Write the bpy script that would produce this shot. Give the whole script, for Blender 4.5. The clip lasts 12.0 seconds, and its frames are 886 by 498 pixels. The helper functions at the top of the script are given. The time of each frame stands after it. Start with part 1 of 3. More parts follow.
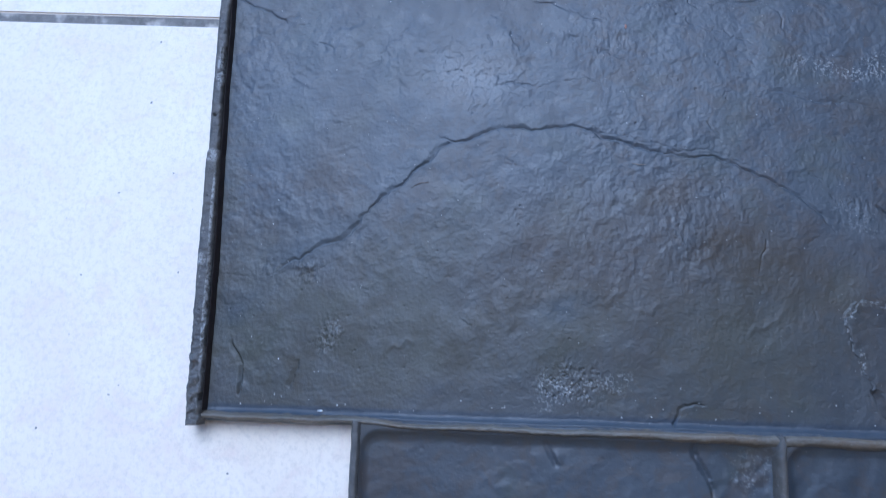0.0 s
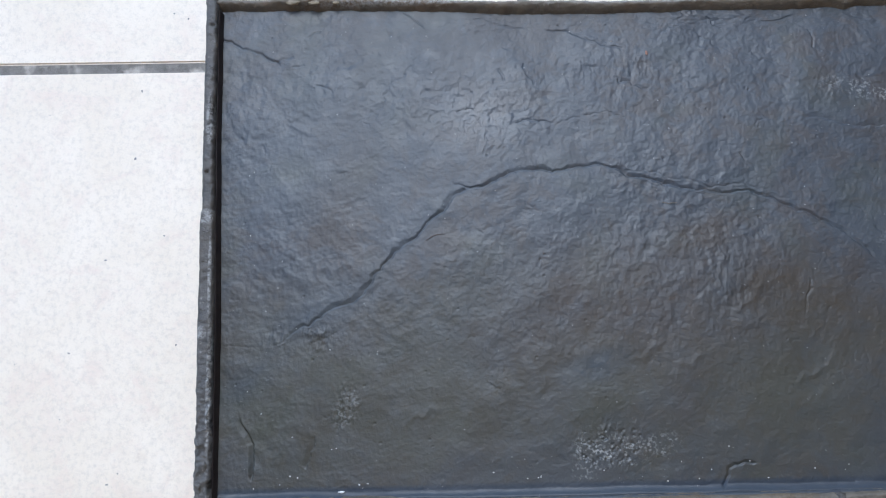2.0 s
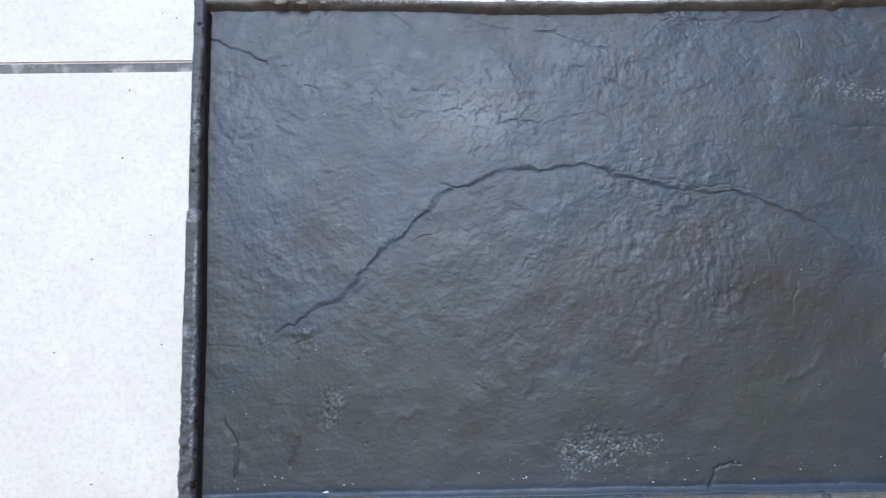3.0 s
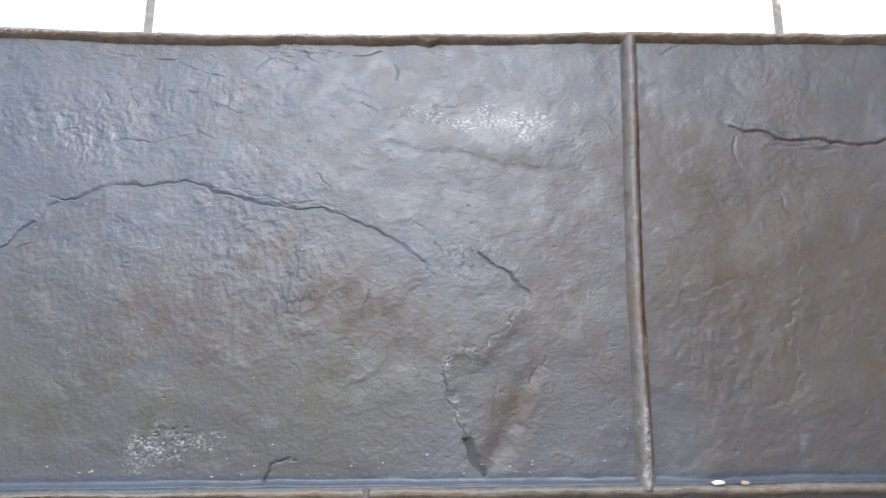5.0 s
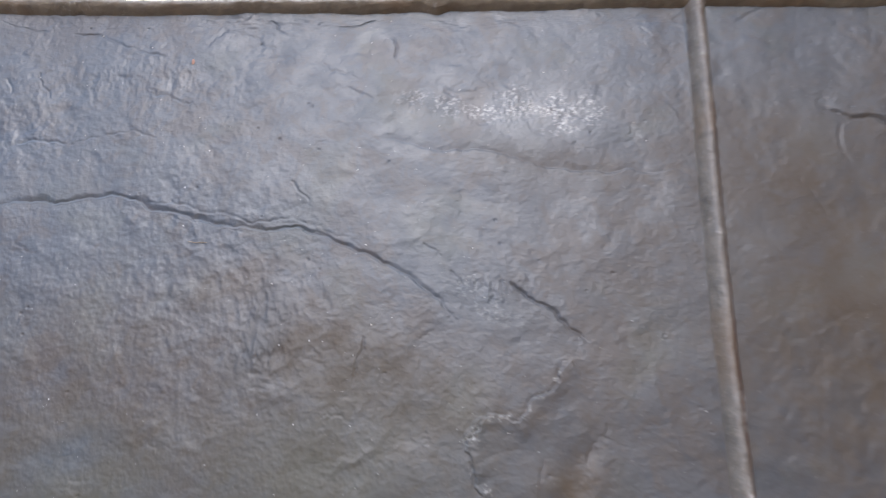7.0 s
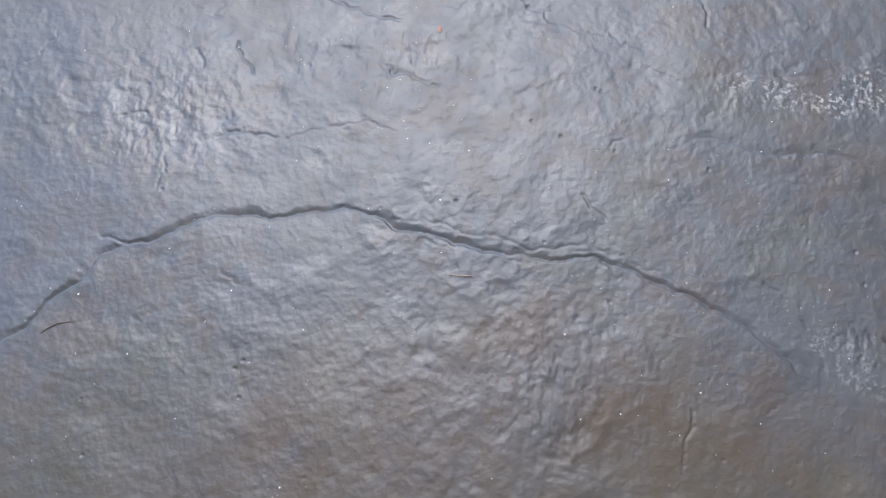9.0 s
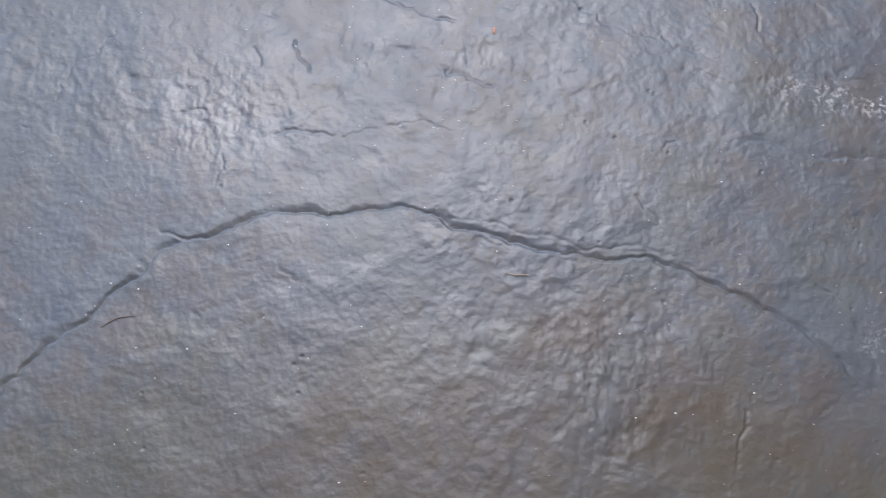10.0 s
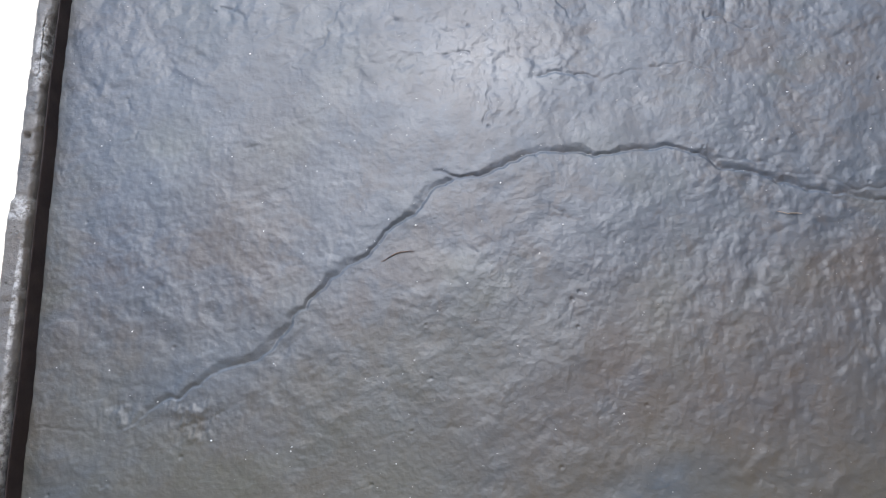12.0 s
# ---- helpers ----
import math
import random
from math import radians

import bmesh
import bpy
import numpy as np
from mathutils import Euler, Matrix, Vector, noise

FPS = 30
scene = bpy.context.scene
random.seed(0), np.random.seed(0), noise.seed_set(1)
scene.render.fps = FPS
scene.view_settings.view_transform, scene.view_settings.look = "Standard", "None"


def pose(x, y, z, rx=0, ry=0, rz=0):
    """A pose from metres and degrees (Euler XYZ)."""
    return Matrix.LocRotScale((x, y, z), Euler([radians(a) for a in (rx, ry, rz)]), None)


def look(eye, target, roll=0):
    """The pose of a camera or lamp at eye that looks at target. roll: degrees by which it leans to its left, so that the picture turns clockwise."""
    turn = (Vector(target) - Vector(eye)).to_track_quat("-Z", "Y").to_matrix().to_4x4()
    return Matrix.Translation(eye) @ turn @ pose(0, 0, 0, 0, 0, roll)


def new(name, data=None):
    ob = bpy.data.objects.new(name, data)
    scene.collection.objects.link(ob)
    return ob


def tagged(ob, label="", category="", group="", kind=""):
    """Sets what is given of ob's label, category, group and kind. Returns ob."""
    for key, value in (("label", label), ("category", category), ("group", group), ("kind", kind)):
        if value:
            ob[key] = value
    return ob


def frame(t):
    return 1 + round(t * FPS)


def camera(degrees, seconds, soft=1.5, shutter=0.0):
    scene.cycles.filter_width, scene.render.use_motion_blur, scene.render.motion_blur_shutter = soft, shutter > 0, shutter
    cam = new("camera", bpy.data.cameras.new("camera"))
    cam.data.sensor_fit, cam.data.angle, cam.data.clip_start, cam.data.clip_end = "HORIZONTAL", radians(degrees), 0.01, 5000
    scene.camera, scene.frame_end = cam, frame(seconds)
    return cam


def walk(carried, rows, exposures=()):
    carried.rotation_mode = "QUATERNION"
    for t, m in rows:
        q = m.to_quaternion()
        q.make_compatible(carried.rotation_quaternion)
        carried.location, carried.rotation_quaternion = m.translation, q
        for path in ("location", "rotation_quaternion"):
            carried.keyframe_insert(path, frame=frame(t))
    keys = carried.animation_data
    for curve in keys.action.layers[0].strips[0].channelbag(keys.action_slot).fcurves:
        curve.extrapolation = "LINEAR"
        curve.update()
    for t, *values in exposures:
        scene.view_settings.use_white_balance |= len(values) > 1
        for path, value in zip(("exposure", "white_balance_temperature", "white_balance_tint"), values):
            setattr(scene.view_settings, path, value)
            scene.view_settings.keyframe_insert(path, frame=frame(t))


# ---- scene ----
cam = camera(65.0, 12.0, soft=1.1, shutter=0.3)
PATH = [
    (0, (0.171, -0.273, 0.455), (0.115, 0.077, -1.514), -187.6),
    (0.5, (0.154, -0.23, 0.446), (0.152, 0.106, -1.526), -180.6),
    (1, (0.154, -0.221, 0.448), (0.155, 0.139, -1.52), -181.3),
    (1.5, (0.152, -0.224, 0.441), (0.145, 0.111, -1.531), -182.8),
    (2, (0.149, -0.228, 0.427), (0.138, 0.099, -1.546), -183.5),
    (2.5, (0.143, -0.228, 0.425), (0.125, 0.101, -1.547), -184.4),
    (2.7, (0.144, -0.226, 0.425), (0.127, 0.102, -1.548), -184.3),
    (4.3, (0.319, -0.261, 0.45), (0.374, 0.151, -1.506), -173.9),
    (4.5, (0.347, -0.26, 0.454), (0.383, 0.165, -1.5), -176.2),
    (5, (0.405, -0.257, 0.457), (0.445, 0.183, -1.494), -175.4),
    (5.5, (0.445, -0.263, 0.452), (0.5, 0.197, -1.493), -174.3),
    (6, (0.447, -0.265, 0.454), (0.523, 0.209, -1.487), -172.4),
    (6.5, (0.433, -0.248, 0.434), (0.481, 0.232, -1.507), -175.5),
    (7, (0.392, -0.226, 0.342), (0.468, 0.271, -1.594), -173.1),
    (7.5, (0.333, -0.187, 0.284), (0.397, 0.274, -1.661), -173.8),
    (7.7, (0.313, -0.181, 0.275), (0.376, 0.31, -1.663), -173.6),
    (9.3, (0.271, -0.175, 0.261), (0.307, 0.211, -1.701), -175.0),
    (9.5, (0.268, -0.176, 0.261), (0.304, 0.214, -1.7), -174.7),
    (10, (0.253, -0.176, 0.263), (0.294, 0.221, -1.697), -174.1),
    (10.5, (0.2, -0.183, 0.258), (0.271, 0.255, -1.692), -171.0),
    (11, (0.151, -0.197, 0.258), (0.168, 0.199, -1.702), -177.2),
    (11.5, (0.151, -0.202, 0.258), (0.143, 0.205, -1.7), -180.5),
    (12, (0.162, -0.198, 0.262), (0.134, 0.186, -1.7), -183.7),
]
EXPOSURES = [
    (0.0, 1.04, 5150, 14),
    (0.5, 1.03, 5530, 11),
    (1.0, 1.13, 6450, 10),
    (1.5, 1.10, 6280, 8),
    (2.0, 1.11, 6450, 12),
    (2.5, 1.08, 6010, 10),
    (4.5, 2.05, 7130, 15),
    (5.0, 2.10, 7300, 16),
    (5.5, 1.88, 7350, 18),
    (6.5, 1.87, 7550, 18),
    (7.0, 1.82, 7410, 20),
    (7.5, 2.06, 7470, 18),
    (9.5, 2.01, 7450, 18),
    (10.5, 1.92, 7450, 19),
    (12.0, 1.93, 7210, 16),
]
walk(cam, [(t, look(eye, target, roll + 180)) for t, eye, target, roll in PATH], EXPOSURES)
# ---- daylight: open sky, shaped by unseen walls and a roof added below ----
world = bpy.data.worlds.new("sky")
scene.world = world
world.use_nodes = True
wn = world.node_tree
sky = wn.nodes.new("ShaderNodeTexSky")
sky.sky_type = "NISHITA"
sky.sun_disc = False
sky.sun_elevation = radians(65)
sky.sun_rotation = radians(-4)
sky.air_density, sky.dust_density, sky.ozone_density = 1.2, 0.6, 2.0
wn.links.new(sky.outputs[0], wn.nodes["Background"].inputs[0])
wn.nodes["Background"].inputs[1].default_value = 0.13

sun_data = bpy.data.lights.new("sun", "SUN")
sun_data.energy = 1.0
sun_data.angle = radians(34)
sun_data.color = (0.82, 0.92, 1.0)
sun = new("sun", sun_data)
sun.matrix_world = look((-0.03 * 3, 0.42 * 3, 0.90 * 3), (0, 0, 0))


# ---- materials ----
def nodes_of(name):
    m = bpy.data.materials.new(name)
    m.use_nodes = True
    nt = m.node_tree
    return m, nt, nt.nodes["Principled BSDF"]


def add(nt, kind, **inputs):
    n = nt.nodes.new(kind)
    for key, value in inputs.items():
        n.inputs[key.replace("_", " ")].default_value = value
    return n


def coords(nt):
    return nt.nodes.new("ShaderNodeTexCoord").outputs["Object"]


def noise_tex(nt, vec, scale, detail=4.0, rough=0.55, distort=0.0):
    n = add(nt, "ShaderNodeTexNoise", Scale=scale, Detail=detail, Roughness=rough, Distortion=distort)
    nt.links.new(vec, n.inputs["Vector"])
    return n.outputs["Fac"]


def ramp(nt, fac, *stops):
    r = nt.nodes.new("ShaderNodeValToRGB")
    e = r.color_ramp.elements
    while len(e) < len(stops):
        e.new(0.5)
    for el, (p, c) in zip(e, stops):
        el.position = p
        el.color = (*c, 1) if isinstance(c, tuple) else (c, c, c, 1)
    nt.links.new(fac, r.inputs[0])
    return r.outputs[0]


def mix(nt, fac, a, b, mode="MIX"):
    n = nt.nodes.new("ShaderNodeMix")
    n.data_type = "RGBA"
    n.blend_type = mode
    for sock, v in ((n.inputs[0], fac), (n.inputs[6], a), (n.inputs[7], b)):
        if isinstance(v, (int, float)):
            sock.default_value = v if sock.type == "VALUE" else (v, v, v, 1)
        elif isinstance(v, tuple):
            sock.default_value = (*v, 1)
        else:
            nt.links.new(v, sock)
    return n.outputs[2]


def math_node(nt, op, a, b=0.0, clamp=False):
    n = nt.nodes.new("ShaderNodeMath")
    n.operation = op
    n.use_clamp = clamp
    for sock, v in ((n.inputs[0], a), (n.inputs[1], b)):
        if isinstance(v, (int, float)):
            sock.default_value = v
        else:
            nt.links.new(v, sock)
    return n.outputs[0]


def bump(nt, bsdf, *layers):
    last = None
    for height, strength, dist in layers:
        b = add(nt, "ShaderNodeBump", Strength=strength, Distance=dist)
        nt.links.new(height, b.inputs["Height"])
        if last:
            nt.links.new(last, b.inputs["Normal"])
        last = b.outputs[0]
    nt.links.new(last, bsdf.inputs["Normal"])


def blot(nt, vec, x, y, rx, ry, turn=0.0):
    """A soft oval at x, y: 1 in its middle, 0 at its edge."""
    mp = nt.nodes.new("ShaderNodeMapping")
    mp.vector_type = "TEXTURE"
    mp.inputs["Location"].default_value = (x, y, 0)
    mp.inputs["Rotation"].default_value = (0, 0, radians(turn))
    mp.inputs["Scale"].default_value = (rx, ry, 1000)
    nt.links.new(vec, mp.inputs["Vector"])
    g = nt.nodes.new("ShaderNodeTexGradient")
    g.gradient_type = "SPHERICAL"
    nt.links.new(mp.outputs[0], g.inputs[0])
    return g.outputs["Fac"]


def slab_rubber():
    m, nt, b = nodes_of("slate rubber")
    v = coords(nt)
    broad = noise_tex(nt, v, 16, 5, 0.6, 0.6)
    mid = noise_tex(nt, v, 70, 5, 0.65, 0.4)
    fine = noise_tex(nt, v, 420, 4, 0.6)
    c = ramp(nt, mid, (0.3, (0.025, 0.033, 0.043)), (0.7, (0.038, 0.048, 0.061)))
    mottle = noise_tex(nt, v, 62, 6, 0.68, 1.1)
    blend = math_node(nt, "ADD", math_node(nt, "MULTIPLY", broad, 0.45), math_node(nt, "MULTIPLY", mottle, 0.55))
    brown = ramp(nt, blend, (0.485, 0.0), (0.57, 1.0))
    c = mix(nt, math_node(nt, "MULTIPLY", brown, 0.54), c, (0.058, 0.045, 0.037))
    pale = ramp(nt, blend, (0.40, 1.0), (0.46, 0.0))
    c = mix(nt, math_node(nt, "MULTIPLY", pale, 0.5), c, (0.046, 0.058, 0.068))
    dirt = math_node(nt, "MULTIPLY", brown, 0.2)
    olive = ramp(nt, noise_tex(nt, v, 23, 3, 0.5, 0.3), (0.55, 0.0), (0.75, 1.0))
    c = mix(nt, math_node(nt, "MULTIPLY", olive, 0.55), c, (0.046, 0.051, 0.036))
    # rusty earth caught in the hollows
    for x, y, rx, ry, turn, amount in ((0.457, -0.262, 0.05, 0.021, 60, 0.9), (0.315, -0.192, 0.03, 0.02, 20, 0.5),
                                       (0.170, -0.265, 0.02, 0.016, 0, 0.5), (0.195, -0.235, 0.035, 0.02, 60, 0.35),
                                       (0.455, -0.098, 0.06, 0.02, -12, 0.45), (0.585, -0.095, 0.03, 0.06, 15, 0.4),
                                       (0.066, -0.277, 0.008, 0.018, 15, 0.7), (0.70, -0.18, 0.19, 0.22, 0, 0.75), (0.60, -0.18, 0.12, 0.18, 0, 0.6), (0.47, -0.22, 0.08, 0.12, 0, 0.35), (0.52, -0.12, 0.10, 0.10, 0, 0.3), (0.07, -0.25, 0.13, 0.09, 0, 0.35), (0.30, -0.23, 0.14, 0.08, 0, 0.3),
                                       (0.10, -0.25, 0.24, 0.12, 8, 0.5), (0.33, -0.24, 0.24, 0.10, 0, 0.45), (0.26, -0.18, 0.12, 0.05, 10, 0.35), (0.345, -0.185, 0.045, 0.03, -20, 0.6), (0.30, -0.155, 0.03, 0.015, 10, 0.6), (0.085, -0.13, 0.05, 0.03, 60, 0.4), (0.375, -0.205, 0.06, 0.04, 0, 0.5)):
        k = math_node(nt, "MULTIPLY", blot(nt, v, x, y, rx, ry, turn), amount * 1.6)
        k = math_node(nt, "MULTIPLY", k, ramp(nt, mid, (0.3, 0.3), (0.7, 1.0)), True)
        c = mix(nt, k, c, (0.060, 0.044, 0.030))
        dirt = math_node(nt, "ADD", dirt, math_node(nt, "MULTIPLY", k, 0.6), True)
    # olive film
    for x, y, rx, ry, turn, amount in ((0.06, -0.25, 0.13, 0.09, 0, 0.6), (0.22, -0.26, 0.14, 0.06, 0, 0.45), (0.36, -0.25, 0.10, 0.08, 0, 0.4), (0.15, -0.20, 0.08, 0.04, 30, 0.4)):
        k = math_node(nt, "MULTIPLY", blot(nt, v, x, y, rx, ry, turn), amount * 1.6)
        c = mix(nt, math_node(nt, "MULTIPLY", k, ramp(nt, broad, (0.3, 0.2), (0.65, 1.0)), True), c, (0.046, 0.050, 0.034))
    # cleaner bluish rubber along the long crack; blue sky sheen painted at the upper left
    for x, y, rx, ry, turn, amount in ((0.075, -0.193, 0.055, 0.016, 27, 0.6), (0.128, -0.148, 0.05, 0.012, 45, 0.5), (0.21, -0.105, 0.06, 0.016, 3, 0.45),
                                       (0.32, -0.12, 0.06, 0.016, -12, 0.45), (0.42, -0.165, 0.05, 0.02, -30, 0.6), (0.03, -0.235, 0.04, 0.012, 40, 0.4), (0.318, -0.178, 0.016, 0.045, -28, 0.4), (0.235, -0.232, 0.03, 0.012, 20, 0.6), (0.10, -0.06, 0.16, 0.08, 20, 0.5)):
        k = math_node(nt, "MULTIPLY", blot(nt, v, x, y, rx, ry, turn), amount * 1.6)
        k = math_node(nt, "MULTIPLY", k, ramp(nt, mottle, (0.35, 0.2), (0.6, 1.0)), True)
        c = mix(nt, k, c, (0.041, 0.055, 0.068))
    # dark navy band painted into the fillet along the horizontal joint
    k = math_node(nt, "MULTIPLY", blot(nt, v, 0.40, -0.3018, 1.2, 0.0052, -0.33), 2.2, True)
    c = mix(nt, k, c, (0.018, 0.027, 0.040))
    # sharp edges paler: wear, and the light that crack lips catch, painted in
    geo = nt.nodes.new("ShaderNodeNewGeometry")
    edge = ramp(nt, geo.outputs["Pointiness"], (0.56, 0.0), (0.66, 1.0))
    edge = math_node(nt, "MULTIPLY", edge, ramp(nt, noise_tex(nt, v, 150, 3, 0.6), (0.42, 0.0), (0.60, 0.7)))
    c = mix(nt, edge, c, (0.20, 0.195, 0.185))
    # pale cement residue, and painted glints on the upper-right patch and the flaked edge
    crumbs = ramp(nt, noise_tex(nt, v, 520, 3, 0.7), (0.50, 0.0), (0.60, 1.0))
    clumps = ramp(nt, noise_tex(nt, v, 130, 3, 0.7), (0.42, 0.0), (0.62, 1.0))
    for x, y, rx, ry, turn, amount in ((0.232, -0.278, 0.017, 0.015, 15, 0.55), (0.247, -0.280, 0.020, 0.010, 0, 0.55),
                                       (0.271, -0.276, 0.013, 0.009, 0, 0.45), (0.224, -0.291, 0.009, 0.007, 30, 0.45),
                                       (0.483, -0.069, 0.012, 0.011, 0, 0.6), (0.464, -0.068, 0.013, 0.013, 0, 0.68), (0.447, -0.062, 0.010, 0.012, 0, 0.68),
                                       (0.431, -0.066, 0.013, 0.010, 20, 0.65), (0.468, -0.079, 0.013, 0.006, 0, 0.5), (0.394, -0.060, 0.014, 0.006, 0, 0.3), (0.411, -0.065, 0.013, 0.008, 0, 0.45),
                                       (0.088, -0.252, 0.008, 0.016, -25, 0.3), (0.352, -0.326, 0.02, 0.018, 30, 0.25),
                                       (0.425, -0.168, 0.025, 0.010, -35, 0.25), (0.450, -0.211, 0.016, 0.0024, 48, 0.55), (0.431, -0.223, 0.012, 0.0024, 0, 0.5), (0.415, -0.230, 0.008, 0.003, 50, 0.5), (0.421, -0.258, 0.003, 0.012, 0, 0.5)):
        k = math_node(nt, "MULTIPLY", ramp(nt, blot(nt, v, x, y, rx, ry, turn), (0.02, 0.0), (0.45, 1.0)), amount)
        k = math_node(nt, "MULTIPLY", math_node(nt, "MULTIPLY", k, crumbs), clumps, True)
        c = mix(nt, k, c, (0.36, 0.36, 0.34))
    specks = ramp(nt, noise_tex(nt, v, 900, 2, 0.5), (0.755, 0.0), (0.775, 1.0))
    c = mix(nt, math_node(nt, "MULTIPLY", specks, 0.7), c, (0.4, 0.39, 0.36))
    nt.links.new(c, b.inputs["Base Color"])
    r = ramp(nt, mid, (0.3, 0.41), (0.7, 0.56))
    r = mix(nt, math_node(nt, "MULTIPLY", brown, 0.3), r, 0.5)
    for x, y, rx, ry in ((0.172, -0.074, 0.05, 0.035), (0.455, -0.068, 0.05, 0.02)):
        r = mix(nt, math_node(nt, "MULTIPLY", blot(nt, v, x, y, rx, ry), 0.9, True), r, 0.35)
    nt.links.new(r, b.inputs["Roughness"])
    # dusty film dulls the gloss
    nt.links.new(math_node(nt, "SUBTRACT", 0.74, math_node(nt, "MULTIPLY", dirt, 0.42)), b.inputs["Specular IOR Level"])
    bump(nt, b, (noise_tex(nt, v, 165, 4, 0.55, 0.3), 0.18, 0.0009), (fine, 0.42, 0.0004), (noise_tex(nt, v, 1000, 3, 0.6), 0.30, 0.0002))
    return m


def rim_rubber(name, dark, light, stain, amount, shine, stains=(), scuffs=()):
    m, nt, b = nodes_of(name)
    v = coords(nt)
    mid = noise_tex(nt, v, 90, 5, 0.65, 0.5)
    broad = noise_tex(nt, v, 22, 4, 0.6)
    c = ramp(nt, mid, (0.3, dark), (0.7, light))
    c = mix(nt, ramp(nt, broad, (0.48, 0.0), (0.62, amount)), c, stain)
    dust = ramp(nt, noise_tex(nt, v, 380, 4, 0.7), (0.57, 0.0), (0.68, 0.6))
    patches = ramp(nt, noise_tex(nt, v, 55, 3, 0.6), (0.45, 0.1), (0.65, 1.0))
    c = mix(nt, math_node(nt, "MULTIPLY", dust, patches), c, (0.30, 0.28, 0.25))
    geo = nt.nodes.new("ShaderNodeNewGeometry")
    edge = ramp(nt, geo.outputs["Pointiness"], (0.56, 0.0), (0.66, 0.8))
    edge = math_node(nt, "MULTIPLY", edge, ramp(nt, noise_tex(nt, v, 170, 3, 0.6), (0.40, 0.0), (0.58, 1.0)))
    c = mix(nt, edge, c, (0.36, 0.35, 0.33))
    for x, y, rx, ry, amount in stains:
        k = math_node(nt, "MULTIPLY", blot(nt, v, x, y, rx, ry, -3), amount * 2, True)
        c = mix(nt, math_node(nt, "MULTIPLY", k, ramp(nt, mid, (0.3, 0.4), (0.6, 1.0))), c, (0.052, 0.022, 0.012))
    for x, y, rx, ry in scuffs:
        k = math_node(nt, "MULTIPLY", blot(nt, v, x, y, rx, ry), 2.5, True)
        c = mix(nt, math_node(nt, "MULTIPLY", k, ramp(nt, noise_tex(nt, v, 420, 4, 0.7), (0.42, 0.0), (0.58, 0.75))), c, (0.34, 0.335, 0.32))
    nt.links.new(c, b.inputs["Base Color"])
    nt.links.new(ramp(nt, mid, (0.3, shine), (0.7, shine + 0.22)), b.inputs["Roughness"])
    holes = add(nt, "ShaderNodeTexVoronoi", Scale=330.0)
    nt.links.new(v, holes.inputs["Vector"])
    dents = ramp(nt, holes.outputs["Distance"], (0.06, 0.0), (0.22, 1.0))
    dents = mix(nt, ramp(nt, noise_tex(nt, v, 70, 3), (0.45, 0.0), (0.6, 1.0)), 1.0, dents)
    bump(nt, b, (noise_tex(nt, v, 220, 5, 0.7), 0.55, 0.0013), (dents, 0.6, 0.0007), (noise_tex(nt, v, 900, 3), 0.4, 0.0003))
    return m


def tile_glaze():
    m, nt, b = nodes_of("matt white floor tile")
    v = coords(nt)
    info = nt.nodes.new("ShaderNodeObjectInfo")
    off = nt.nodes.new("ShaderNodeVectorMath")
    off.operation = "MULTIPLY_ADD"
    nt.links.new(info.outputs["Random"], off.inputs[0])
    off.inputs[1].default_value = (7, 5, 3)
    nt.links.new(v, off.inputs[2])
    v = off.outputs[0]
    c = ramp(nt, noise_tex(nt, v, 12, 5, 0.65, 0.4), (0.35, (0.83, 0.715, 0.575)), (0.65, (0.89, 0.78, 0.645)))
    warm = ramp(nt, noise_tex(nt, v, 26, 5, 0.72, 1.0), (0.50, 0.0), (0.72, 0.8))
    c = mix(nt, warm, c, (0.80, 0.645, 0.535))
    grain = ramp(nt, noise_tex(nt, v, 260, 5, 0.8), (0.48, 0.0), (0.66, 0.6))
    c = mix(nt, grain, c, (0.66, 0.575, 0.48))
    streak = ramp(nt, noise_tex(nt, v, 95, 5, 0.75, 1.2), (0.56, 0.0), (0.70, 0.5))
    c = mix(nt, streak, c, (0.72, 0.60, 0.48))
    spots = ramp(nt, noise_tex(nt, v, 210, 1, 0.4), (0.80, 0.0), (0.815, 1.0))
    c = mix(nt, spots, c, (0.2, 0.19, 0.18))
    nt.links.new(c, b.inputs["Base Color"])
    nt.links.new(ramp(nt, noise_tex(nt, v, 60, 3), (0.3, 0.40), (0.7, 0.58)), b.inputs["Roughness"])
    bump(nt, b, (noise_tex(nt, v, 350, 4, 0.7), 0.35, 0.0004))
    return m


def plain(name, dark, light, scale, rough, relief=0.002, detail=5.0):
    m, nt, b = nodes_of(name)
    v = coords(nt)
    f = noise_tex(nt, v, scale, detail, 0.65)
    nt.links.new(ramp(nt, f, (0.3, dark), (0.7, light)), b.inputs["Base Color"])
    b.inputs["Roughness"].default_value = rough
    bump(nt, b, (noise_tex(nt, v, scale * 6, 4, 0.6), 0.4, relief))
    return m


def grout_cement():
    m, nt, b = nodes_of("dirty grey grout")
    v = coords(nt)
    c = ramp(nt, noise_tex(nt, v, 160, 5, 0.7), (0.3, (0.12, 0.108, 0.095)), (0.7, (0.26, 0.24, 0.21)))
    c = mix(nt, ramp(nt, noise_tex(nt, v, 45, 3, 0.6), (0.54, 0.0), (0.62, 0.85)), c, (0.50, 0.45, 0.39))
    nt.links.new(c, b.inputs["Base Color"])
    b.inputs["Roughness"].default_value = 0.68
    bump(nt, b, (noise_tex(nt, v, 700, 4, 0.7), 0.7, 0.0006))
    return m


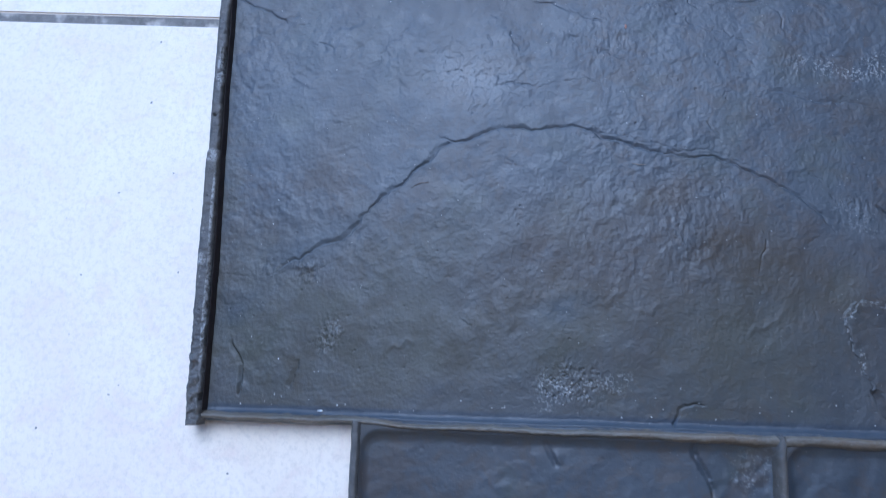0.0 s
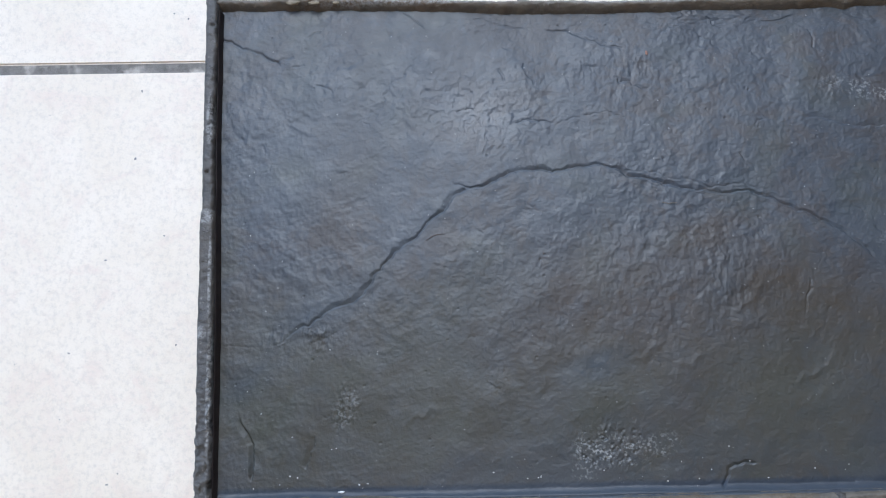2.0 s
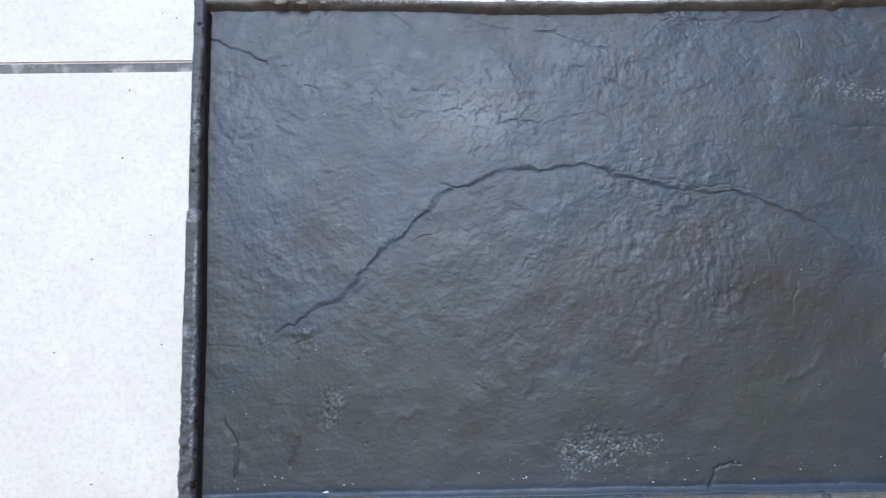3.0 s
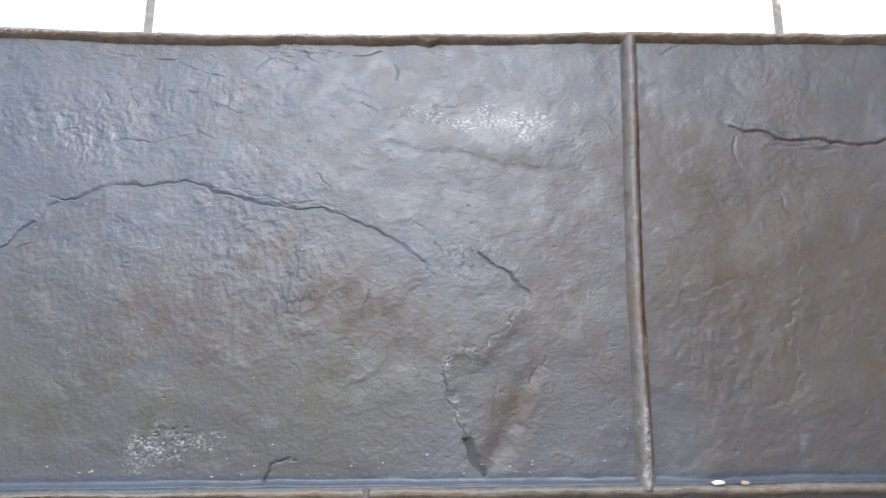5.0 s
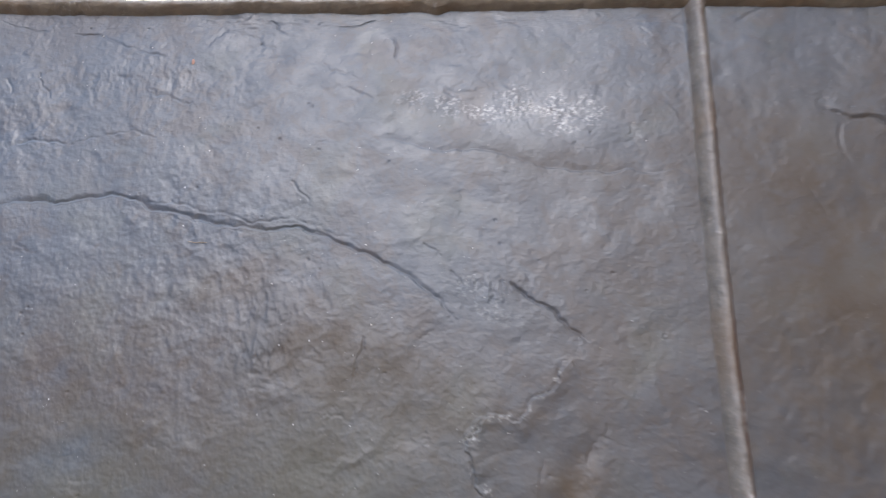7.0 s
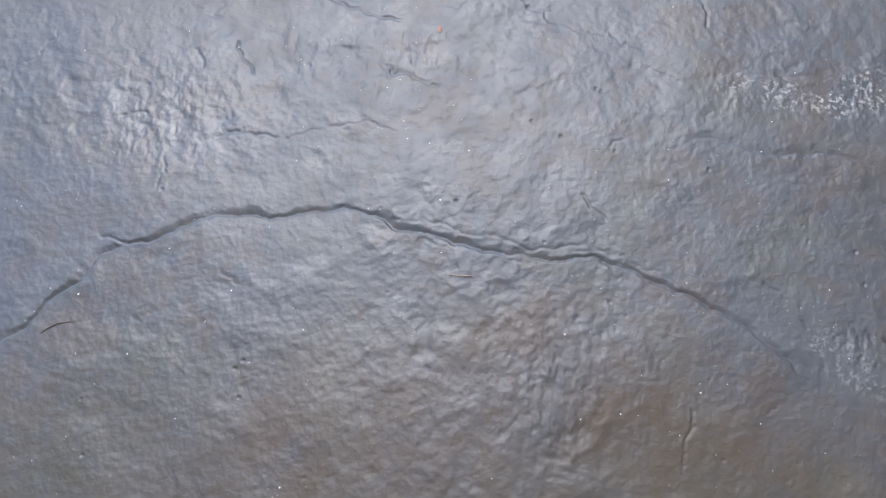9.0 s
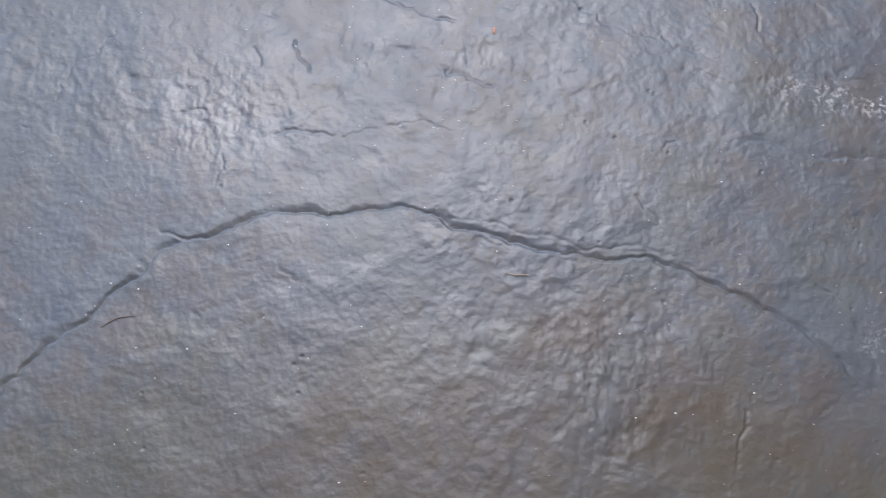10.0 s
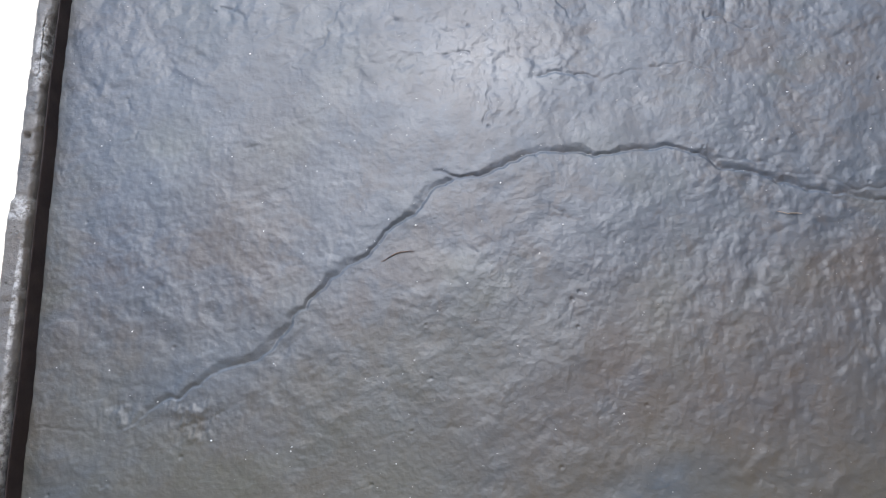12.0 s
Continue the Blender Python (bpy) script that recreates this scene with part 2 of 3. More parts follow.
SLAB = slab_rubber()
RIM = rim_rubber("weathered brown rubber rim", (0.100, 0.083, 0.066), (0.200, 0.165, 0.126), (0.140, 0.088, 0.052), 0.6, 0.40, (),
                 ((0.15, 0.0, 0.10, 0.003), (0.35, -0.004, 0.14, 0.0025)))
RIM_RIB = rim_rubber("grey-brown rubber rib", (0.072, 0.063, 0.056), (0.145, 0.126, 0.108), (0.120, 0.084, 0.058), 0.55, 0.36,
                     ((0.5440, -0.175, 0.0036, 0.090, 1.6), (0.5475, -0.095, 0.0034, 0.040, 1.5), (0.5405, -0.275, 0.0030, 0.030, 1.2)),
                     ((0.5385, -0.275, 0.0030, 0.025), (0.5415, -0.225, 0.002, 0.012), (0.5370, -0.300, 0.004, 0.008)))
RIM_GREY = rim_rubber("scuffed grey rubber rim", (0.044, 0.042, 0.040), (0.105, 0.099, 0.092), (0.090, 0.075, 0.060), 0.5, 0.38, (),
                      ((0.0055, -0.137, 0.005, 0.006), (0.0060, -0.076, 0.003, 0.018), (0.0040, -0.206, 0.004, 0.005), (0.0095, -0.235, 0.0015, 0.05), (0.0085, -0.170, 0.0012, 0.03)))
JOINT_CREST = rim_rubber("scuffed joint crest", (0.078, 0.070, 0.058), (0.155, 0.135, 0.108), (0.130, 0.095, 0.062), 0.7, 0.34)
TILE = tile_glaze()
GROUT = grout_cement()
PLASTER = plain("tan plaster", (0.42, 0.33, 0.25), (0.52, 0.42, 0.32), 9, 0.85)
UNSEEN_BOARDS = plain("stained timber boards", (0.13, 0.085, 0.055), (0.22, 0.15, 0.10), 14, 0.7)
EARTH = plain("pale earth and grass", (0.10, 0.11, 0.06), (0.22, 0.20, 0.14), 1.5, 0.95, 0.03)
# black for the strip added to darken the rim's inner foot
BLACK = plain("matt black rubber", (0.015, 0.010, 0.010), (0.034, 0.025, 0.023), 120, 0.6, 0.0003)
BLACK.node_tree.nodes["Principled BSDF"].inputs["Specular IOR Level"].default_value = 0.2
GRAIN = plain("pale cement grain", (0.45, 0.44, 0.41), (0.62, 0.60, 0.57), 300, 0.8, 0.0002)
STRAW = plain("dry brown fibre", (0.05, 0.028, 0.018), (0.12, 0.07, 0.045), 250, 0.7, 0.0002)
PALE_STRAW = plain("dry pale straw", (0.20, 0.14, 0.09), (0.32, 0.24, 0.16), 250, 0.7, 0.0002)
RUST = plain("reddish flake", (0.22, 0.11, 0.08), (0.33, 0.18, 0.13), 300, 0.7, 0.0002)


# ---- mesh helpers ----
def mesh_object(name, verts, faces, material, parent=None, label="", smooth=True):
    me = bpy.data.meshes.new(name)
    me.from_pydata(verts, [], faces)
    me.polygons.foreach_set("use_smooth", [smooth] * len(me.polygons))
    me.materials.append(material)
    me.update()
    ob = new(name, me)
    ob.parent = parent
    return tagged(ob, label)


def part(name, bm, material, parent, label=""):
    me = bpy.data.meshes.new(name)
    bmesh.ops.recalc_face_normals(bm, faces=bm.faces)
    bm.to_mesh(me)
    bm.free()
    me.materials.append(material)
    ob = new(name, me)
    ob.parent = parent
    return tagged(ob, label)


def block(x0, x1, y0, y1, z0, z1, bevel=0.0):
    bm = bmesh.new()
    bmesh.ops.create_cube(bm, size=1)
    for v in bm.verts:
        v.co = Vector(((x0 + x1) / 2 + v.co.x * (x1 - x0), (y0 + y1) / 2 + v.co.y * (y1 - y0), (z0 + z1) / 2 + v.co.z * (z1 - z0)))
    if bevel:
        bmesh.ops.bevel(bm, geom=bm.edges[:], offset=bevel, segments=2, affect="EDGES")
    return bm


# ---- relief of the moulded slate ----
def lattice(seed):
    rs = np.random.RandomState(seed)
    a = rs.rand(256, 256) * 2 * np.pi
    return np.cos(a), np.sin(a)


def grad_noise(X, Y, scale, seed):
    """Smooth noise of about -1 to 1 whose bumps are scale metres wide."""
    gx, gy = lattice(seed)
    x, y = X / scale + 31.7, Y / scale + 57.3
    xi, yi = np.floor(x).astype(int), np.floor(y).astype(int)
    fx, fy = x - xi, y - yi
    u, v = fx ** 3 * (fx * (fx * 6 - 15) + 10), fy ** 3 * (fy * (fy * 6 - 15) + 10)

    def corner(i, j):
        a, b = (xi + i) % 256, (yi + j) % 256
        return gx[a, b] * (fx - i) + gy[a, b] * (fy - j)

    low = corner(0, 0) * (1 - u) + corner(1, 0) * u
    high = corner(0, 1) * (1 - u) + corner(1, 1) * u
    return 1.4 * (low * (1 - v) + high * v)


def fbm(X, Y, scale, seed, octaves=4, gain=0.5):
    total, amp = 0, 1.0
    for k in range(octaves):
        c, n = math.cos(0.5 + 0.9 * k), math.sin(0.5 + 0.9 * k)
        total = total + amp * grad_noise(X * c + Y * n, Y * c - X * n, scale / 2 ** k, seed + k)
        amp *= gain
    return total


def smooth(a, b, x):
    t = np.clip((x - a) / (b - a), 0, 1)
    return t * t * (3 - 2 * t)


def ragged(points, jitter, seed, levels=3):
    """The line through points (millimetres), broken up like torn stone; returned in metres."""
    rs = np.random.RandomState(seed)
    p = np.array(points, float) / 1000
    for k in range(levels):
        d = p[1:] - p[:-1]
        side = np.stack([-d[:, 1], d[:, 0]], 1) * rs.uniform(-jitter, jitter, (len(d), 1))
        q = np.empty((2 * len(p) - 1, 2))
        q[0::2], q[1::2] = p, (p[1:] + p[:-1]) / 2 + side
        p = q
    return p


def along(X, Y, line, reach):
    """For every grid point: the signed distance to the line (left of its way is positive) and how far along it lies, 0 to 1."""
    D = np.full(X.shape, reach * 2)
    S = np.zeros(X.shape)
    xs, ys = X[0], Y[:, 0]
    lengths = np.hypot(*(line[1:] - line[:-1]).T)
    at = np.concatenate([[0], np.cumsum(lengths)]) / lengths.sum()
    for k in range(len(line) - 1):
        a, b = line[k], line[k + 1]
        i0, i1 = np.searchsorted(xs, [min(a[0], b[0]) - reach, max(a[0], b[0]) + reach])
        j0, j1 = np.searchsorted(ys, [min(a[1], b[1]) - reach, max(a[1], b[1]) + reach])
        if i1 <= i0 or j1 <= j0:
            continue
        px, py = X[j0:j1, i0:i1] - a[0], Y[j0:j1, i0:i1] - a[1]
        dx, dy = b - a
        t = np.clip((px * dx + py * dy) / (dx * dx + dy * dy + 1e-12), 0, 1)
        d = np.hypot(px - t * dx, py - t * dy)
        sign = np.where(dx * py - dy * px >= 0, 1, -1)
        old = D[j0:j1, i0:i1]
        near = d < np.abs(old)
        D[j0:j1, i0:i1] = np.where(near, d * sign, old)
        S[j0:j1, i0:i1] = np.where(near, at[k] + t * (at[k + 1] - at[k]), S[j0:j1, i0:i1])
    return D, S


def window(Z, X, Y, points, margin=0.014):
    """The part of the grid that lies round points (millimetres)."""
    p = np.array(points, float) / 1000
    i0, i1 = np.searchsorted(X[0], [p[:, 0].min() - margin, p[:, 0].max() + margin])
    j0, j1 = np.searchsorted(Y[:, 0], [p[:, 1].min() - margin, p[:, 1].max() + margin])
    return Z[j0:j1, i0:i1], X[j0:j1, i0:i1], Y[j0:j1, i0:i1]


def crack(Z, X, Y, points, depth, width, lip=0.0, jitter=0.13, seed=1, ends=(0.08, 0.15), levels=4):
    """Cuts a torn groove: a wide wall on the left of the line, a short one and a lip on its right."""
    if width < 0.0021:
        depth *= 0.55
    Z, X, Y = window(Z, X, Y, points)
    line = ragged(points, jitter, seed, levels)
    D, S = along(X, Y, line, 0.012)
    D = D + min(0.0004, 0.18 * width) * fbm(X, Y, 0.006, seed + 80, 2)
    taper = smooth(0, ends[0], S) * smooth(0, ends[1], 1 - S)
    vary = np.clip(0.9 + 0.45 * grad_noise(X, Y, 0.014, seed + 40), 0.5, 1.3)
    w = width * np.clip(0.9 + 0.6 * fbm(X, Y, 0.018, seed + 50, 2), 0.3, 1.5) * (0.4 + 0.6 * taper)
    wall = np.where(D >= 0, np.clip(1 - D / w, 0, 1) ** 1.25, np.clip(1 + D / 0.0004, 0, 1))
    Z -= depth * vary * taper * wall
    if lip:
        Z += lip * taper * np.clip(0.5 + grad_noise(X, Y, 0.006, seed + 60), 0, 1.3) * np.where(D < 0, np.exp(D / 0.006) * (1 - wall), 0)


def ledge(Z, X, Y, points, height, reach, jitter=0.12, seed=5):
    """Lifts the ground on the left of the line, most at the line itself."""
    line = ragged(points, jitter, seed, 4)
    Z, X, Y = window(Z, X, Y, points, 0.03)
    D, S = along(X, Y, line, 0.03)
    inside = (D >= 0) & (D < 0.03)
    Z += np.where(inside, height * np.exp(-(D / reach) ** 2), 0) * smooth(0, 0.08, S) * smooth(0, 0.15, 1 - S)


def moulded_edge(Z, X, Y, left, right, low, high, width, height, corner):
    """Smooths the relief towards the ribs round a slab and sweeps it up to them, with rounded corners."""
    dx = np.minimum(X - left, right - X)
    dy = np.minimum(Y - low, high - Y)
    d = np.where(np.minimum(dx, dy) < corner, corner - np.hypot(np.maximum(corner - dx, 0), np.maximum(corner - dy, 0)), corner)
    d = d + 0.0006 * fbm(X, Y, 0.03, 77, 2)
    t = np.clip(1 - d / width, 0, 1)
    keep = 1 - 0.65 * smooth(0.0, 0.8, t)
    Z[:] = SLAB_Z + (Z - SLAB_Z) * keep + height * np.minimum(t, 1.2) ** 2


def ridge(Z, X, Y, points, height, width, jitter=0.2, seed=3):
    line = ragged(points, jitter, seed, 2)
    Z, X, Y = window(Z, X, Y, points)
    D, S = along(X, Y, line, 0.012)
    Z += height * smooth(0, 0.2, S) * smooth(0, 0.2, 1 - S) * np.exp(-(D / width) ** 2)


def stone_relief(X, Y, seed, calm=1.0):
    warp = 0.004 * fbm(X, Y, 0.03, seed + 90, 2)
    Xw, Yw = X + warp, Y + 0.004 * fbm(X, Y, 0.03, seed + 95, 2)
    Z = 0.0010 * fbm(X, Y, 0.09, seed, 3)
    # flaky terraces
    f = fbm(Xw, Yw * 1.25, 0.036, seed + 10, 4, 0.55)
    Z += 0.00038 * calm * (0.6 * f + 0.4 * np.abs(f))
    # small rounded pebbling, stronger here and there
    zone = 0.45 + 0.55 * smooth(-0.4, 0.6, fbm(X, Y, 0.07, seed + 20, 2))
    if seed == 11:
        zone = zone * (0.45 + 0.75 * smooth(-0.26, -0.16, Y) * smooth(0.50, 0.30, X) + 0.25 * smooth(-0.10, -0.05, Y))
        zone = zone + 0.4 * np.exp(-((X - 0.265) / 0.085) ** 2 - ((Y + 0.172) / 0.042) ** 2)
    d = fbm(X, Y, 0.0042, seed + 30, 2, 0.45)
    Z += 0.00010 * calm * zone * (d + 0.5 * d * np.abs(d))
    Z += 0.00016 * calm * zone * fbm(Xw, Yw, 0.011, seed + 35, 2, 0.4)
    g = grad_noise(Xw, Yw, 0.013, seed + 60)
    Z -= 0.00025 * calm * smooth(0.25, 0.8, g) * zone
    Z += 0.00005 * fbm(X, Y, 0.0021, seed + 70, 2)
    # thin cleavage steps with ragged outlines
    band = smooth(-0.14, -0.06, Y) if seed == 11 else 0.6
    for k, (size, high) in enumerate(((0.040, 0.00013), (0.024, 0.00009))):
        f = fbm(Xw * 0.85 + 0.3 * Yw, Yw * 1.15, size, seed + 120 + 10 * k, 4, 0.5)
        where = smooth(0.05, 0.5, fbm(X, Y, 0.05, seed + 160 + k, 2))
        Z += high * calm * band * where * np.tanh((f - 0.12) / 0.09)
    return Z


def pits(Z, X, Y, x0, x1, y0, y1, count, size, depth, seed):
    rs = np.random.RandomState(seed)
    xs, ys = X[0], Y[:, 0]
    for _ in range(count):
        cx, cy, r = rs.uniform(x0, x1), rs.uniform(y0, y1), size * rs.uniform(0.6, 1.5)
        i0, i1 = np.searchsorted(xs, [cx - 3 * r, cx + 3 * r])
        j0, j1 = np.searchsorted(ys, [cy - 3 * r, cy + 3 * r])
        if i1 > i0 and j1 > j0:
            d2 = (X[j0:j1, i0:i1] - cx) ** 2 + (Y[j0:j1, i0:i1] - cy) ** 2
            Z[j0:j1, i0:i1] -= depth * np.exp(-d2 / (r * r))


def rough_spot(Z, X, Y, x, y, rx, ry, amount, scale, seed):
    mask = np.clip(1 - ((X - x) / rx) ** 2 - ((Y - y) / ry) ** 2, 0, 1)
    mask = mask * smooth(-0.5, 0.4, fbm(X, Y, 0.012, seed + 3, 2))
    Z += amount * mask ** 0.7 * fbm(X * 1.5, Y * 0.8, scale, seed, 3, 0.6)


def grid(x0, x1, y0, y1, step):
    nx, ny = int(round((x1 - x0) / step)) + 1, int(round((y1 - y0) / step)) + 1
    return np.meshgrid(np.linspace(x0, x1, nx), np.linspace(y0, y1, ny))


def sheet(name, X, Y, Z, floor_z, material, parent, label=""):
    """A moulded slab: the relief on top, with sides down to floor_z."""
    Z = Z.copy()
    ny, nx = X.shape
    top = np.stack([X, Y, Z], 2).reshape(-1, 3)
    idx = np.arange(nx * ny).reshape(ny, nx)
    quads = np.stack([idx[:-1, :-1], idx[:-1, 1:], idx[1:, 1:], idx[1:, :-1]], 2).reshape(-1, 4)
    loop = np.concatenate([idx[0, :-1], idx[:-1, -1], idx[-1, :0:-1], idx[:0:-1, 0]])
    low = top[loop].copy()
    low[:, 2] = floor_z
    n0 = len(top)
    k = np.arange(len(loop))
    k2 = (k + 1) % len(loop)
    sides = np.stack([loop[k2], loop[k], n0 + k, n0 + k2], 1)
    co = np.concatenate([top, low]).astype(np.float32)
    fa = np.concatenate([quads, sides]).astype(np.int32)
    me = bpy.data.meshes.new(name)
    me.vertices.add(len(co))
    me.vertices.foreach_set("co", co.ravel())
    me.loops.add(fa.size)
    me.loops.foreach_set("vertex_index", fa.ravel())
    me.polygons.add(len(fa))
    me.polygons.foreach_set("loop_start", np.arange(0, fa.size, 4, dtype=np.int32))
    me.polygons.foreach_set("use_smooth", np.ones(len(fa), bool))
    me.update(calc_edges=True)
    me.validate()
    me.materials.append(material)
    ob = new(name, me)
    ob.parent = parent
    return tagged(ob, label)


def rim(name, ends, centre, top_half, base_low, base_high, z_left, z_right, z_top, seed, parent, label="",
        wobble=0.0004, lump=0.0005, shape=None, step=0.0008, vertical=False, material=None, power=5.0):
    """A moulded rib with rounded shoulders; base_low and base_high: how far its feet reach to the two sides. It runs from ends[0] to ends[1] along x (or along y, if vertical); centre(s) is its middle line.
    z_left and z_right: how deep its two sides reach. shape(s, t) gives more (outward, upward) relief."""
    n = int((ends[1] - ends[0]) / step) + 1
    s = np.linspace(ends[0], ends[1], n)
    u = np.linspace(-1, 1, 25)
    t = np.sign(u) * (1 - (1 - np.abs(u)) ** 1.7)
    S, T = np.meshgrid(s, t, indexing="ij")
    h = np.clip(1 - np.abs(T) ** power, 0, 1) ** 0.5
    h[:, 0] = h[:, -1] = 0
    foot = np.where(T < 0, z_left, z_right)
    zt = z_top + lump * fbm(S, T * 0.006, 0.03, seed, 3) + 0.35 * lump * fbm(S, T * 0.008, 0.004, seed + 5, 2)
    across = T * (top_half + (np.where(T < 0, base_low, base_high) - top_half) * (1 - h))
    across = across + wobble * (fbm(S, T * 0.002, 0.035, seed + 9, 3) + 0.5 * fbm(S, T * 0.006, 0.005, seed + 12, 2))
    if shape:
        da, dz = shape(S, T)
        across, zt = across + da, zt + dz
    Z = foot + (zt - foot) * h
    C = centre(S) + across
    co = np.stack([C, S, Z] if vertical else [S, C, Z], 2).reshape(-1, 3)
    m = len(t)
    idx = np.arange(n * m).reshape(n, m)
    q = np.stack([idx[:-1, :-1], idx[1:, :-1], idx[1:, 1:], idx[:-1, 1:]], 2).reshape(-1, 4)
    if vertical:
        q = q[:, ::-1]
    faces = q.tolist()
    # closed ends and underside
    faces += [idx[0, :].tolist()[::1 if vertical else -1], idx[-1, :].tolist()[::-1 if vertical else 1]]
    me = bpy.data.meshes.new(name)
    me.from_pydata(co.tolist(), [], faces)
    me.polygons.foreach_set("use_smooth", [True] * (len(faces) - 2) + [False] * 2)
    me.materials.append(material or RIM)
    bm = bmesh.new()
    bm.from_mesh(me)
    bmesh.ops.recalc_face_normals(bm, faces=bm.faces)
    bm.to_mesh(me)
    bm.free()
    ob = new(name, me)
    ob.parent = parent
    return tagged(ob, label)


def line(*pts):
    xs, ys = [p[0] for p in pts], [p[1] for p in pts]
    return lambda s: np.interp(s, xs, ys)


# ---- ground, and unseen walls and roof added to shape the light ----
tagged(part("ground", block(-60, 60, -60, 60, -0.35, -0.25), EARTH, None), "bare pale earth with dry grass", "ground", kind="structure")
# unseen wall added behind the mat to bounce warm light onto it
tagged(part("wall_south", block(-3.6, 1.4, -1.5, -1.3, -0.01, 2.6), PLASTER, None), "unseen tan wall added to bounce warm light", "wall", kind="structure")
# unseen roof added to take the sky out of the lower reflections
bm = bmesh.new()
sky_blocker = bm.faces.new([bm.verts.new((x, y, 2.6)) for x, y in ((-3.6, -1.5), (1.6, -1.5), (1.6, 0.0), (0.8, 0.0), (0.8, -0.42), (-3.6, -0.42))])
for v in bmesh.ops.extrude_face_region(bm, geom=[sky_blocker])["geom"]:
    if isinstance(v, bmesh.types.BMVert):
        v.co.z = 2.72
tagged(part("ceiling", bm, UNSEEN_BOARDS, None), "unseen brown roof added to cut sky reflections", "ceiling", kind="structure")

# unseen dark wall added to dim faces turned to the right
tagged(part("wall_east", block(1.4, 1.6, -1.5, 1.2, -0.01, 2.6), UNSEEN_BOARDS, None), "unseen dark brown wall added to dim the east side", "wall", kind="structure")

# ---- the stamp mat ----
mat = tagged(new("stamp_mat"), "dark grey rubber stamp mat with slate relief on white tiles", "stamp mat")

bm = bmesh.new()
foot = [(0.003, 0.0), (0.003, -0.303), (0.108, -0.303), (0.108, -0.560), (0.900, -0.560), (0.900, -0.011), (0.25, -0.0085), (0.16, -0.0055), (0.1, -0.0015)]
ring = [bm.verts.new((x, y, 0.0)) for x, y in foot]
face = bm.faces.new(ring)
up = bmesh.ops.extrude_face_region(bm, geom=[face])
for v in up["geom"]:
    if isinstance(v, bmesh.types.BMVert):
        v.co.z = 0.006
part("backing", bm, RIM, mat, "flat dark rubber backing")

SLAB_Z = 0.012

# large upper slab with the long arched crack
X, Y = grid(0.005, 0.543, -0.306, 0.0, 0.00046)
Z = SLAB_Z + stone_relief(X, Y, 11)
arch = [(40, -213), (57, -205), (73, -197), (85, -190), (99, -182), (105, -172), (112, -165), (118, -158), (129, -151), (137, -141), (146, -135),
        (152, -128), (161, -119), (175, -118), (186, -113), (204, -110), (225, -109), (250, -109), (264, -116), (277, -118), (288, -122),
        (307, -125), (318, -128), (333, -126), (347, -131), (369, -141), (382, -149), (397, -160), (408, -172), (416, -182)]
crack(Z, X, Y, [(x, y - 2) for x, y in arch[:12]] + [(157, -125), (164, -121)], 0.0010, 0.0030, jitter=0.14, seed=21, ends=(0.14, 0.03))
crack(Z, X, Y, [(149, -115), (154, -119)] + [(x, y - 2) for x, y in arch[12:]], 0.0009, 0.0030, jitter=0.10, seed=221, ends=(0.06, 0.12))
crack(Z, X, Y, [(258, -112), (272, -114), (292, -120), (318, -125), (338, -127), (356, -134)], 0.0004, 0.0014, jitter=0.14, seed=22)
crack(Z, X, Y, [(270, -120), (284, -124), (300, -127), (312, -131)], 0.0003, 0.0014, jitter=0.15, seed=122)
crack(Z, X, Y, [(322, -127), (345, -128), (362, -137), (374, -147)], 0.0003, 0.0014, jitter=0.15, seed=123)
crack(Z, X, Y, [(436, -158), (448, -169), (463, -181), (473, -190)], 0.0011, 0.0022, lip=0.0002, jitter=0.12, seed=23)
crack(Z, X, Y, [(7, -20), (22, -27), (38, -34), (49, -41)], 0.0014, 0.0018, jitter=0.12, seed=24, ends=(0.02, 0.15))
crack(Z, X, Y, [(43, -38), (56, -33)], 0.0006, 0.0012, seed=25)
crack(Z, X, Y, [(54, -40), (63, -39)], 0.0005, 0.0012, seed=26)
crack(Z, X, Y, [(109, -71), (115, -58), (126, -47), (131, -41), (136, -35)], 0.0005, 0.0011, jitter=0.25, seed=27)
crack(Z, X, Y, [(124, -3), (135, -12), (140, -17)], 0.0008, 0.0013, seed=28)
crack(Z, X, Y, [(168, -7), (182, -11), (205, -17)], 0.0007, 0.0013, seed=29)
crack(Z, X, Y, [(214, -18), (234, -23), (251, -31), (267, -35)], 0.0009, 0.0013, seed=30)
crack(Z, X, Y, [(200, -41), (202, -49), (208, -57)], 0.0012, 0.0016, seed=31)
crack(Z, X, Y, [(184, -45), (188, -54)], 0.0007, 0.0013, seed=32)
crack(Z, X, Y, [(193, -81), (201, -79), (211, -80), (219, -82)], 0.0007, 0.0013, seed=33)
crack(Z, X, Y, [(219, -82), (224, -80), (234, -79)], 0.0004, 0.0010, seed=34)
crack(Z, X, Y, [(236, -77), (250, -75), (264, -79)], 0.0004, 0.0009, seed=35)
crack(Z, X, Y, [(69, -52), (81, -59)], 0.0006, 0.0011, seed=36)
crack(Z, X, Y, [(65, -20), (73, -16)], 0.0006, 0.0011, seed=37)
crack(Z, X, Y, [(157, -73), (163, -71), (169, -72)], 0.0005, 0.0011, seed=38)
crack(Z, X, Y, [(330, -104), (335, -111), (340, -115)], 0.0008, 0.0014, seed=39)
crack(Z, X, Y, [(33, -292), (34, -275), (31, -266), (25, -255)], 0.0016, 0.0035, lip=0.0004, seed=40, jitter=0.08)
crack(Z, X, Y, [(64, -286), (67, -276), (69, -266)], 0.0008, 0.0040, seed=41)
